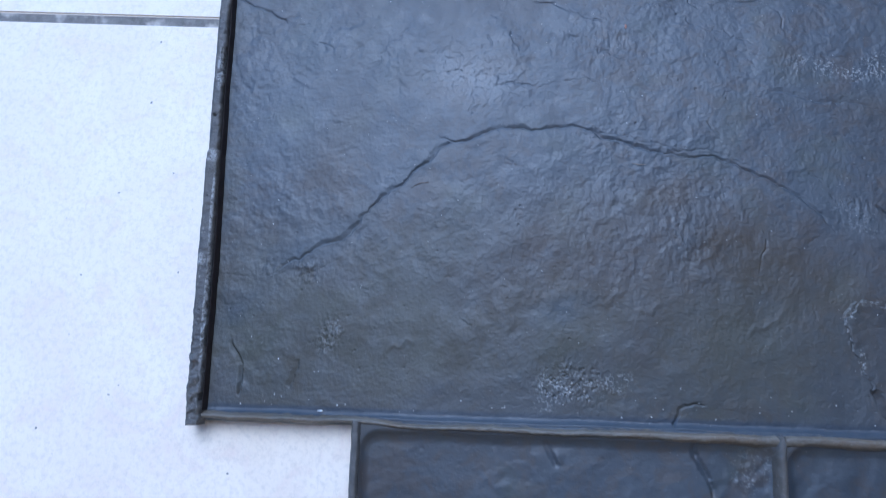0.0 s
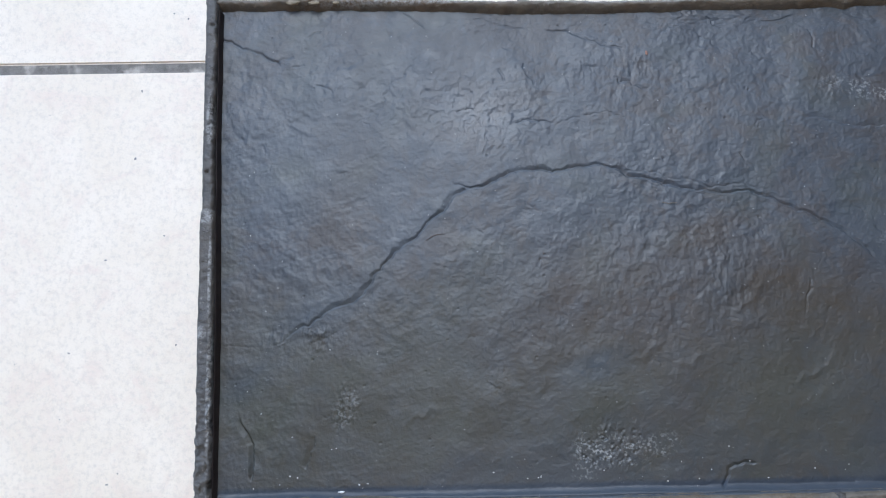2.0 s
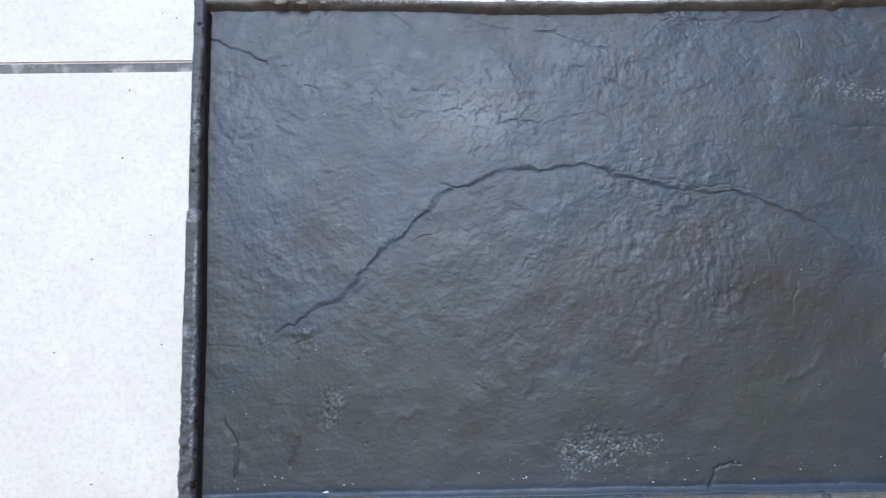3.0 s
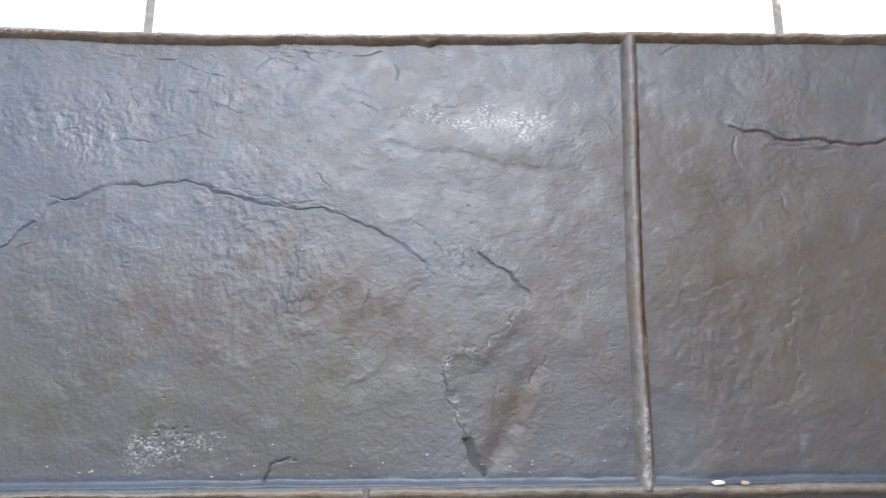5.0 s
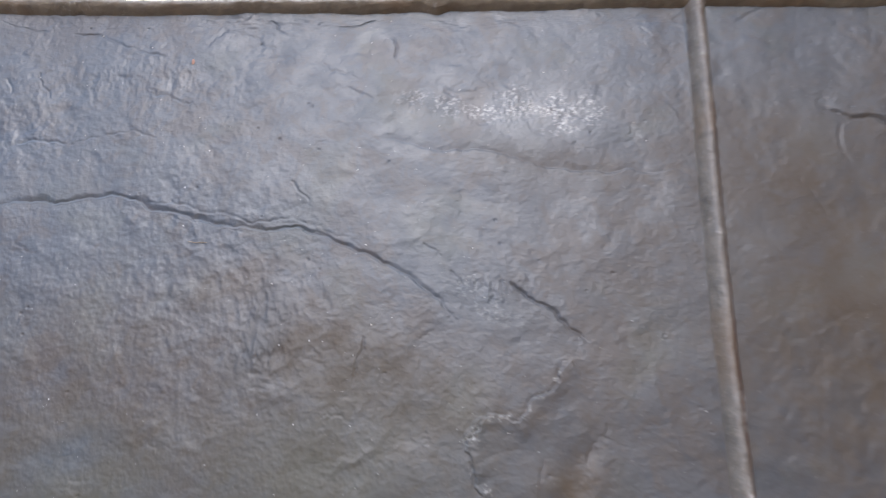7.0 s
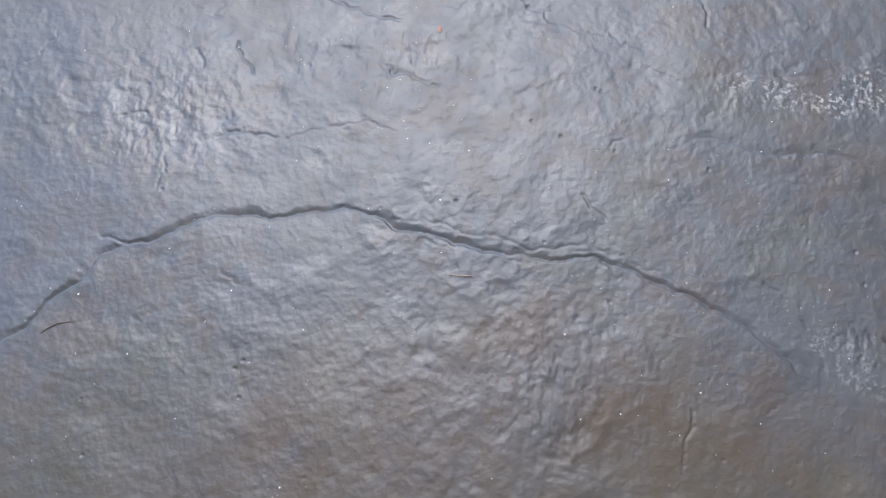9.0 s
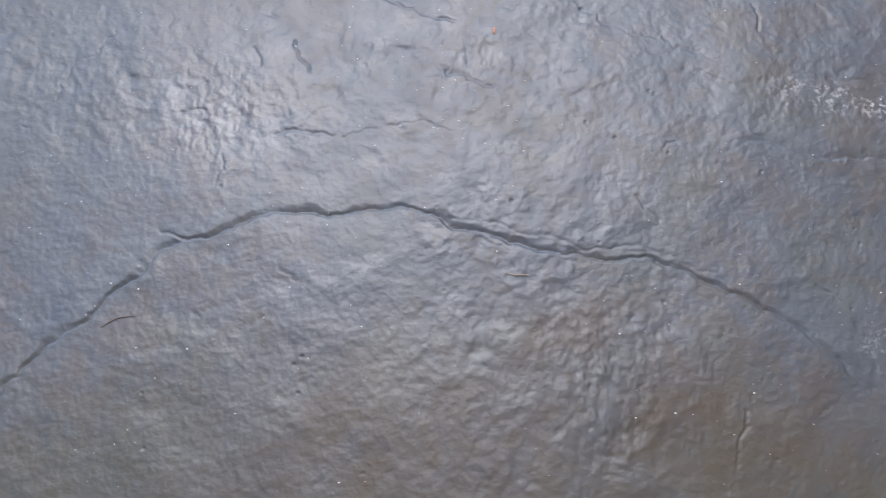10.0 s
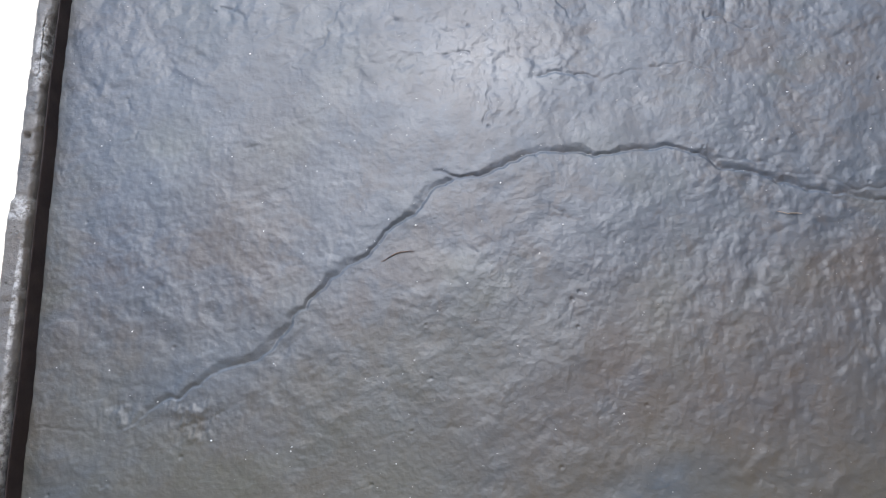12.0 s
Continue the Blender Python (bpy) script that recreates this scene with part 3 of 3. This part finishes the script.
crack(Z, X, Y, [(302, -304), (308, -291), (314, -289), (324, -289)], 0.0016, 0.0022, seed=42)
crack(Z, X, Y, [(11, -212), (20, -214), (37, -217)], 0.0003, 0.0014, seed=43)
crack(Z, X, Y, [(372, -83), (389, -85), (419, -90), (438, -92), (465, -100), (491, -104), (538, -106)], 0.0004, 0.0052, jitter=0.12, seed=44)
crack(Z, X, Y, [(381, -24), (384, -30), (383, -38)], 0.0009, 0.0018, seed=45)
crack(Z, X, Y, [(318, -8), (322, -18), (328, -24)], 0.0009, 0.0020, seed=46)
crack(Z, X, Y, [(352, -16), (367, -14), (376, -10)], 0.0008, 0.0016, seed=47)
crack(Z, X, Y, [(278, -28), (290, -23), (312, -25), (345, -38), (372, -48)], 0.0004, 0.0020, jitter=0.25, seed=48)
crack(Z, X, Y, [(255, -52), (268, -58), (282, -60)], 0.0007, 0.0020, jitter=0.3, seed=49)
crack(Z, X, Y, [(515, -20), (522, -27)], 0.0006, 0.0012, seed=50)
crack(Z, X, Y, [(395, -138), (405, -145)], 0.0006, 0.0014, seed=51)
crack(Z, X, Y, [(408, -152), (414, -160)], 0.0007, 0.0014, seed=52)
crack(Z, X, Y, [(365, -182), (362, -195), (360, -205)], 0.0007, 0.0016, jitter=0.25, seed=53)
crack(Z, X, Y, [(175, -86), (176, -95), (172, -102)], 0.0004, 0.0012, jitter=0.2, seed=54)
# flaked edge and the hollow that opens below it
crack(Z, X, Y, [(425, -278), (423, -268), (422, -260), (415, -253), (415, -244), (412, -232), (422, -222), (431, -222), (438, -224), (442, -217),
                (449, -213), (457, -203), (465, -194)], 0.0007, 0.0012, lip=0.0005, jitter=0.22, seed=55, ends=(0.02, 0.1))
ledge(Z, X, Y, [(465, -194), (457, -203), (449, -213), (442, -217), (438, -224), (431, -222), (422, -222), (412, -232), (415, -244), (415, -253)], 0.0006, 0.007, 0.22, 155)
crack(Z, X, Y, [(424, -276), (429, -289), (438, -300)], 0.0030, 0.0100, seed=56, jitter=0.06, ends=(0.15, 0.05))
ridge(Z, X, Y, [(436, -293), (450, -276), (460, -258), (464, -245), (476, -226)], -0.0009, 0.0070, seed=57, jitter=0.16)
ridge(Z, X, Y, [(437, -294), (446, -284), (455, -276)], -0.0005, 0.0060, seed=157, jitter=0.1)
crack(Z, X, Y, [(446, -270), (445, -255), (448, -240)], 0.0003, 0.0030, seed=58, jitter=0.1)
crack(Z, X, Y, [(478, -226), (471, -236), (468, -247)], 0.0003, 0.0030, seed=59, jitter=0.2)
for k, pts in enumerate(([(123, -263), (132, -258), (144, -253)], [(255, -228), (266, -223), (278, -217)], [(198, -249), (204, -234)],
                         [(318, -205), (330, -195), (338, -182)], [(280, -232), (300, -226)], [(45, -214), (62, -208), (78, -203)],
                         [(505, -232), (520, -244)], [(352, -250), (366, -236), (380, -228)])):
    ridge(Z, X, Y, pts, 0.00022, 0.0017, seed=70 + k, jitter=0.3)
rs = np.random.RandomState(31)
for k in range(64):
    x, y = rs.uniform(20, 525), rs.uniform(-285, -14)
    if k % 3 == 0:
        x, y = rs.normal(190, 55), rs.normal(-62, 28)
    if not (14 < x < 528 and -290 < y < -12) or min(math.hypot(x - p, y - q) for p, q in arch) < 13 or math.hypot(x - 142, y + 151) < 20:
        continue
    a, n = rs.normal(0.6 if k % 2 else -0.5, 0.7), rs.uniform(2.5, 8)
    bend = rs.uniform(-0.25, 0.25) * n
    crack(Z, X, Y, [(x - n * math.cos(a), y - n * math.sin(a)), (x - bend * math.sin(a), y + bend * math.cos(a)), (x + n * math.cos(a), y + n * math.sin(a))],
          rs.uniform(0.0001, 0.00035), rs.uniform(0.0010, 0.0022), seed=800 + k, ends=(0.35, 0.35), jitter=0.4)
for x, y, rx, ry, amount, scale in ((0.172, -0.074, 0.034, 0.026, 0.00015, 0.0042), (0.452, -0.067, 0.042, 0.014, 0.00018, 0.0032),
                                    (0.400, -0.062, 0.022, 0.010, 0.0002, 0.0042), (0.245, -0.277, 0.036, 0.018, 0.00022, 0.0024),
                                    (0.088, -0.254, 0.010, 0.018, 0.0006, 0.004), (0.235, -0.185, 0.10, 0.05, 0.00010, 0.0068), (0.062, -0.210, 0.028, 0.010, 0.0006, 0.005),
                                    (0.32, -0.175, 0.05, 0.05, 0.00024, 0.010), (0.25, -0.05, 0.06, 0.02, 0.0003, 0.008)):
    rough_spot(Z, X, Y, x, y, rx, ry, amount, scale, int(1000 * x))
rough_spot(Z, X, Y, 0.430, -0.164, 0.024, 0.013, 0.00035, 0.0055, 431)
rough_spot(Z, X, Y, 0.318, -0.182, 0.018, 0.030, 0.0005, 0.009, 319)
RIB_X = line((-0.306, 0.5362), (-0.18, 0.5388), (-0.10, 0.5422), (-0.006, 0.5467))
RIB_Y = line((0, -0.3035), (0.1, -0.3040), (0.25, -0.3050), (0.4, -0.3058), (0.6, -0.3065), (0.905, -0.3070))
moulded_edge(Z, X, Y, -0.02, 0.56, RIB_Y(X) + 0.0020, 0.02, 0.0038, 0.0021, 0.010)
pits(Z, X, Y, 0.01, 0.53, -0.295, -0.01, 80, 0.00042, 0.0005, 5)
pits(Z, X, Y, 0.224, 0.258, -0.287, -0.268, 45, 0.0006, 0.0007, 6)
pits(Z, X, Y, 0.205, 0.209, -0.178, -0.164, 3, 0.0005, 0.0006, 7)
TOP_LINE = line((0, 0.0018), (0.1, -0.0002), (0.16, -0.0040), (0.25, -0.0070), (0.45, -0.0075), (0.55, -0.0060), (0.77, -0.0085), (0.905, -0.0095))
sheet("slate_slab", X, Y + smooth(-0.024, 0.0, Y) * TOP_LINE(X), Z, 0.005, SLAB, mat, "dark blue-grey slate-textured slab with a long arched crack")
SLAB_TOP = (X[0].copy(), Y[:, 0].copy(), Z.copy())

# square slab beside it
X, Y = grid(0.540, 0.893, -0.308, -0.008, 0.0009)
Z = SLAB_Z + stone_relief(X, Y, 211, 0.8)
crack(Z, X, Y, [(606, -67), (615, -73), (636, -77), (645, -82), (659, -83), (678, -83), (698, -86), (713, -86), (737, -82), (765, -78), (800, -74)],
      0.0034, 0.0019, jitter=0.10, seed=121, ends=(0.05, 0.2))
ledge(Z, X, Y, [(606, -67), (615, -73), (636, -77), (645, -82), (659, -83), (678, -83), (698, -86), (713, -86), (737, -82), (765, -78), (800, -74)], 0.0010, 0.010, 0.10, 121)
ridge(Z, X, Y, [(620, -71), (640, -75), (660, -80), (690, -82)], 0.0005, 0.0010, seed=133, jitter=0.25)
crack(Z, X, Y, [(640, -86), (660, -89), (690, -90)], 0.0007, 0.0014, seed=134)
crack(Z, X, Y, [(612, -69), (640, -75), (668, -78)], 0.0006, 0.0016, seed=132)
crack(Z, X, Y, [(630, -82), (655, -87), (668, -86)], 0.0007, 0.0013, seed=122)
crack(Z, X, Y, [(618, -102), (614, -90), (615, -76)], 0.0009, 0.0015, seed=123)
crack(Z, X, Y, [(568, -18), (576, -14), (586, -11)], 0.0010, 0.0015, seed=124)
crack(Z, X, Y, [(658, -105), (672, -117), (685, -118)], 0.0008, 0.0014, seed=125)
crack(Z, X, Y, [(630, -111), (641, -119), (650, -136)], 0.0008, 0.0018, seed=126, jitter=0.2)
crack(Z, X, Y, [(588, -108), (597, -122), (605, -132)], 0.0008, 0.0014, seed=127)
crack(Z, X, Y, [(638, -272), (640, -242), (635, -221), (634, -210), (640, -195), (649, -181), (652, -163), (653, -140)], 0.0004, 0.0020,
      lip=0.0001, seed=128, jitter=0.3)
crack(Z, X, Y, [(744, -33), (750, -28), (759, -23)], 0.0010, 0.0016, seed=129)
crack(Z, X, Y, [(548, -190), (562, -196), (590, -184), (612, -178)], 0.0002, 0.0030, seed=130, jitter=0.12)
crack(Z, X, Y, [(604, -69), (608, -64), (612, -67)], 0.0006, 0.0012, seed=131)
for k, pts in enumerate(([(695, -220), (705, -240)], [(655, -262), (668, -256)], [(690, -150), (694, -136)], [(606, -210), (616, -232)],
                         [(560, -45), (566, -70)])):
    ridge(Z, X, Y, pts, 0.00015, 0.0030, seed=170 + k, jitter=0.15)
rough_spot(Z, X, Y, 0.60, -0.22, 0.05, 0.06, 0.00025, 0.012, 91)
rs = np.random.RandomState(32)
for k in range(40):
    x, y, a, n = rs.uniform(570, 800), rs.uniform(-285, -25), rs.normal(1.2, 0.6), rs.uniform(3, 9)
    crack(Z, X, Y, [(x - n * math.cos(a), y - n * math.sin(a)), (x, y + rs.uniform(-1.5, 1.5)), (x + n * math.cos(a), y + n * math.sin(a))],
          rs.uniform(0.0001, 0.0003), rs.uniform(0.0012, 0.0022), seed=950 + k, ends=(0.3, 0.3), jitter=0.2)
moulded_edge(Z, X, Y, 0.4, 0.92, RIB_Y(X) + 0.0020, 0.02, 0.0036, 0.0015, 0.010)
pits(Z, X, Y, 0.56, 0.88, -0.29, -0.02, 40, 0.0006, 0.0005, 15)
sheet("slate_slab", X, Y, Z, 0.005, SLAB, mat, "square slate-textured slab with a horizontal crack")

# lower course
for x0, x1, seed, cracks in ((0.106, 0.367, 311, (([(223, -311), (228, -319), (233, -328)], 0.0022, 0.0024), ([(313, -309), (319, -323), (324, -331), (327, -344)], 0.0032, 0.0034))),
                             (0.364, 0.893, 411, ())):
    X, Y = grid(x0, x1, -0.556, -0.304, 0.0012)
    Z = SLAB_Z + stone_relief(X, Y, seed, 1.1)
    for k, (pts, depth, width) in enumerate(cracks):
        crack(Z, X, Y, pts[::-1], depth, width, lip=0.0006, seed=seed + k)
    rough_spot(Z, X, Y, 0.350, -0.326, 0.02, 0.02, 0.0008, 0.006, 77)
    moulded_edge(Z, X, Y, x0 + 0.005, x1 - 0.001, -0.557, RIB_Y(X) - 0.0045, 0.0075, 0.0040, 0.013)
    pits(Z, X, Y, x0, x1, -0.55, -0.31, 30, 0.0008, 0.0006, seed)
    sheet("slate_slab", X, Y, Z, 0.005, SLAB, mat, "dark slate-textured slab of the second course")


# ribs and rims
def left_shape(S, T):
    low = smooth(-0.1325, -0.1345, S)
    da = -0.0015 * low * (T < 0.2) + 0.0012 * low
    dz = 0.0012 * low
    torn = smooth(-0.225, -0.262, S)
    da = da + 0.0012 * torn * fbm(S, T * 0.010, 0.010, 501, 4, 0.65)
    dz = dz + 0.0012 * torn * fbm(S, T * 0.010, 0.006, 503, 3, 0.65)
    dz = dz - 0.0030 * np.exp(-((S + 0.109) ** 2 + (T * 0.004) ** 2) / 0.0009 ** 2)
    dz = dz - 0.0018 * np.exp(-((S + 0.0135) ** 2 + (T * 0.004 - 0.001) ** 2) / 0.0010 ** 2)
    worn = smooth(0.012, 0.0, np.abs(S + 0.082))
    dz = dz + 0.0007 * worn * fbm(S, T * 0.005, 0.003, 505, 2)
    da = da + 0.0012 * smooth(-0.058, -0.064, S) * smooth(-0.1, -0.07, S) * (T > 0.3) * -1
    da = da + 0.0006 * (T > 0.45) * fbm(S, T * 0.002, 0.007, 507, 3)
    dz = dz + 0.0003 * fbm(S, T * 0.005, 0.004, 509, 3)
    return da, dz


def top_shape(S, T):
    lump = np.exp(-((S - 0.062) / 0.013) ** 2)
    da = 0.0012 * lump * fbm(S, T * 0.004, 0.007, 511, 3) + 0.0010 * lump * (T > 0)
    dz = 0.0012 * lump + 0.0008 * smooth(0.12, 0.03, S) * fbm(S, T * 0.004, 0.006, 513, 3)
    drip = np.exp(-((S - 0.406) / 0.004) ** 2)
    da = da - 0.0020 * drip * (T < -0.5)
    return da, dz


left_rim = rim("edge_rim", (-0.309, 0.0052), line((-0.309, 0.0064), (-0.14, 0.0050), (0.0052, 0.0042)), 0.0046, 0.0048, 0.0046, 0.0, 0.009, 0.0202, 601, mat,
    "grey worn outer rim with a stepped splice", shape=left_shape, step=0.0006, vertical=True, material=RIM_GREY)
# added strip that darkens the inner foot of the left rim
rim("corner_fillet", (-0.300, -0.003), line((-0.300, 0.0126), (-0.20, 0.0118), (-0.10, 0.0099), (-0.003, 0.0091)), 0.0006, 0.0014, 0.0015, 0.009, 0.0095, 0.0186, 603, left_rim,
    "black strip added along the inner foot of the rim", wobble=0.0002, lump=0.0002, vertical=True, material=BLACK, power=3.0)
rim("edge_rim", (0.0005, 0.905), lambda q: TOP_LINE(q) + 0.0018,
    0.0034, 0.0056, 0.0062, 0.008, 0.0, 0.0180, 611, mat, "brown worn outer rim with cement crumbs", shape=top_shape, power=2.6, wobble=0.0007, lump=0.0008)
rim("joint_rib", (-0.3085, -0.006), RIB_X, 0.0046, 0.0066, 0.0074, 0.008, 0.008, 0.0195, 621, mat,
    "brown rounded joint rib with rust stains", vertical=True, power=2.4, lump=0.0007, wobble=0.0004, material=RIM_RIB)
rim("joint_rib", (0.006, 0.905), lambda q: RIB_Y(q) - 0.0020 + 0.0026 * smooth(0.15, 0.09, q), 0.0028, 0.0048, 0.0050, 0.006, 0.008, 0.0185, 631, mat,
    "pale scuffed crest of the horizontal joint", shape=lambda S, T: (-0.0010 * T * smooth(0.32, 0.10, S) + 0.0018 * np.minimum(T, 0) * smooth(0.26, 0.36, S), 0 * S), wobble=0.0007, material=JOINT_CREST, power=3.0)
rim("edge_rim", (-0.565, -0.3035), line((-0.565, 0.1075), (-0.3035, 0.1080)), 0.0030, 0.0042, 0.0056, 0.0, 0.008, 0.0190, 641, mat, vertical=True, material=RIM_GREY)
rim("joint_rib", (-0.562, -0.305), line((-0.562, 0.3650), (-0.306, 0.3660)), 0.0036, 0.0056, 0.0056, 0.008, 0.008, 0.0192, 651, mat, "pale scuffed joint rib", vertical=True, lump=0.0007, material=RIM_GREY, power=3.0)
rim("edge_rim", (-0.565, -0.006), line((-0.565, 0.8990), (0, 0.8990)), 0.0040, 0.0056, 0.0046, 0.008, 0.0, 0.0195, 661, mat, vertical=True)
rim("edge_rim", (0.104, 0.904), line((0.1, -0.5610), (0.904, -0.5610)), 0.0035, 0.0046, 0.0056, 0.0, 0.008, 0.0195, 671, mat)


# ---- small debris on the mat ----
def sliver(name, pts, thick, z, material, label, category):
    """A bent dry splinter lying along pts (millimetres)."""
    p = ragged(pts, 0.08, len(pts), 2)
    bm = bmesh.new()
    rings = []
    for k, (x, y) in enumerate(p):
        a = p[min(k + 1, len(p) - 1)] - p[max(k - 1, 0)]
        a = a / np.hypot(*a)
        r = thick * (0.35 + 0.65 * math.sin(math.pi * (k + 0.5) / len(p)))
        rings.append([bm.verts.new((x - a[1] * r * math.cos(q), y + a[0] * r * math.cos(q), z + r * math.sin(q))) for q in np.linspace(0, 2 * math.pi, 7)[:-1]])
    for r0, r1 in zip(rings, rings[1:]):
        for i in range(6):
            bm.faces.new((r0[i], r0[(i + 1) % 6], r1[(i + 1) % 6], r1[i]))
    bm.faces.new(rings[0])
    bm.faces.new(rings[-1])
    return tagged(part(name, bm, material, None), label, category)


sliver("pine_needle", [(136, -154), (141, -151), (148, -150)], 0.00022, 0.0124, STRAW, "dry brown needle lying on the slate relief", "needle")
sliver("straw_splinter", [(281, -134), (285, -135), (290, -135)], 0.00018, 0.0124, PALE_STRAW, "tiny straw splinter lying on the mat", "splinter")
bm = bmesh.new()
bmesh.ops.create_icosphere(bm, subdivisions=2, radius=1)
for v in bm.verts:
    f = 1 + 0.35 * noise.noise(v.co * 2.3)
    v.co = Vector((0.2785 + v.co.x * 0.0008 * f, -0.0372 + v.co.y * 0.0016 * f, 0.0122 + v.co.z * 0.0003))
tagged(part("dry_flake", bm, RUST, None), "small reddish dry flake lying on the mat", "flake")

CEMENT = plain("beige cement crumb", (0.22, 0.17, 0.11), (0.36, 0.30, 0.22), 260, 0.85, 0.0004)
CHALK = plain("white cement chip", (0.62, 0.61, 0.59), (0.75, 0.74, 0.72), 260, 0.5, 0.0003)
for k, (x, y, z, rx, ry, rz, m, label) in enumerate((
        (0.056, 0.0008, 0.0184, 0.0042, 0.0015, 0.0008, CEMENT, "beige cement crumb stuck on the rim"),
        (0.069, 0.0002, 0.0183, 0.0032, 0.0013, 0.0008, CEMENT, "beige cement crumb stuck on the rim"),
        (0.083, -0.0002, 0.0182, 0.0020, 0.0010, 0.0006, CEMENT, "beige cement crumb stuck on the rim"),
        (0.5790, -0.3045, 0.0180, 0.0040, 0.0014, 0.0008, CHALK, "white cement chip stuck on the joint rib"),
        (0.5950, -0.3048, 0.0186, 0.0026, 0.0012, 0.0008, CEMENT, "beige cement crumb stuck on the joint rib"),
        (0.0850, -0.2985, 0.0130, 0.0018, 0.0006, 0.0006, CHALK, "white cement chip beside the joint rib"))):
    bm = bmesh.new()
    bmesh.ops.create_icosphere(bm, subdivisions=3, radius=1)
    for v in bm.verts:
        f = 1 + 0.45 * noise.noise(v.co * 1.9 + Vector((k * 7, 0, 0))) + 0.2 * noise.noise(v.co * 5.1 + Vector((0, k * 5, 0)))
        v.co = Vector((x + v.co.x * rx * f, y + v.co.y * ry * f, z + v.co.z * rz * f))
    for face in bm.faces:
        face.smooth = True
    tagged(part("cement_crumb", bm, m, None), label, "crumb", group="cement crumbs on the mat")

# pale dust grains scattered on the large slab
rs = np.random.RandomState(8)
verts, faces = [], []
for k in range(190):
    x, y = rs.uniform(0.02, 0.53), rs.uniform(-0.298, -0.014)
    if k < 40:
        y = -0.298 + abs(rs.normal(0, 0.006))
    i, j = np.searchsorted(SLAB_TOP[0], x), np.searchsorted(SLAB_TOP[1], y)
    z = SLAB_TOP[2][min(j, len(SLAB_TOP[1]) - 1), i]
    size = 0.00020 * rs.uniform(0.7, 1.9) * (1.4 if k < 40 else 1)
    n0 = len(verts)
    turn = rs.uniform(0, 6.28)
    for q in range(5):
        r = size * rs.uniform(0.7, 1.3)
        verts.append((x + r * math.cos(turn + q * 1.257) * 1.3, y + r * math.sin(turn + q * 1.257), z - 0.00005))
    verts.append((x, y, z + size * 0.9))
    faces += [(n0 + q, n0 + (q + 1) % 5, n0 + 5) for q in range(5)] + [tuple(n0 + q for q in (4, 3, 2, 1, 0))]
tagged(mesh_object("dust_grains", verts, faces, GRAIN, smooth=False), "pale cement dust grains scattered on the mat", "dust", kind="stuff")

# ---- tiled floor ----
PITCH, JOINT = 0.46, 0.0065
floor_frame = pose(0.2027, -0.0355, 0, 0, 0, -0.9)
floor = tagged(part("floor", block(-8 * PITCH, 9 * PITCH, -8 * PITCH, 9 * PITCH, -0.26, -0.0016), GROUT, None), "large white floor tiles with dirty grey joints", "floor", kind="structure")
floor.matrix_world = floor_frame
tile = block(JOINT / 2, PITCH - JOINT / 2, JOINT / 2, PITCH - JOINT / 2, -0.009, -0.0004, 0.0011)
first = part("tile", tile, TILE, floor)
for i in range(-8, 9):
    for j in range(-8, 9):
        if (i, j) == (0, 0):
            continue
        piece = new("tile", first.data)
        piece.parent = floor
        piece.location = (i * PITCH, j * PITCH, 0)
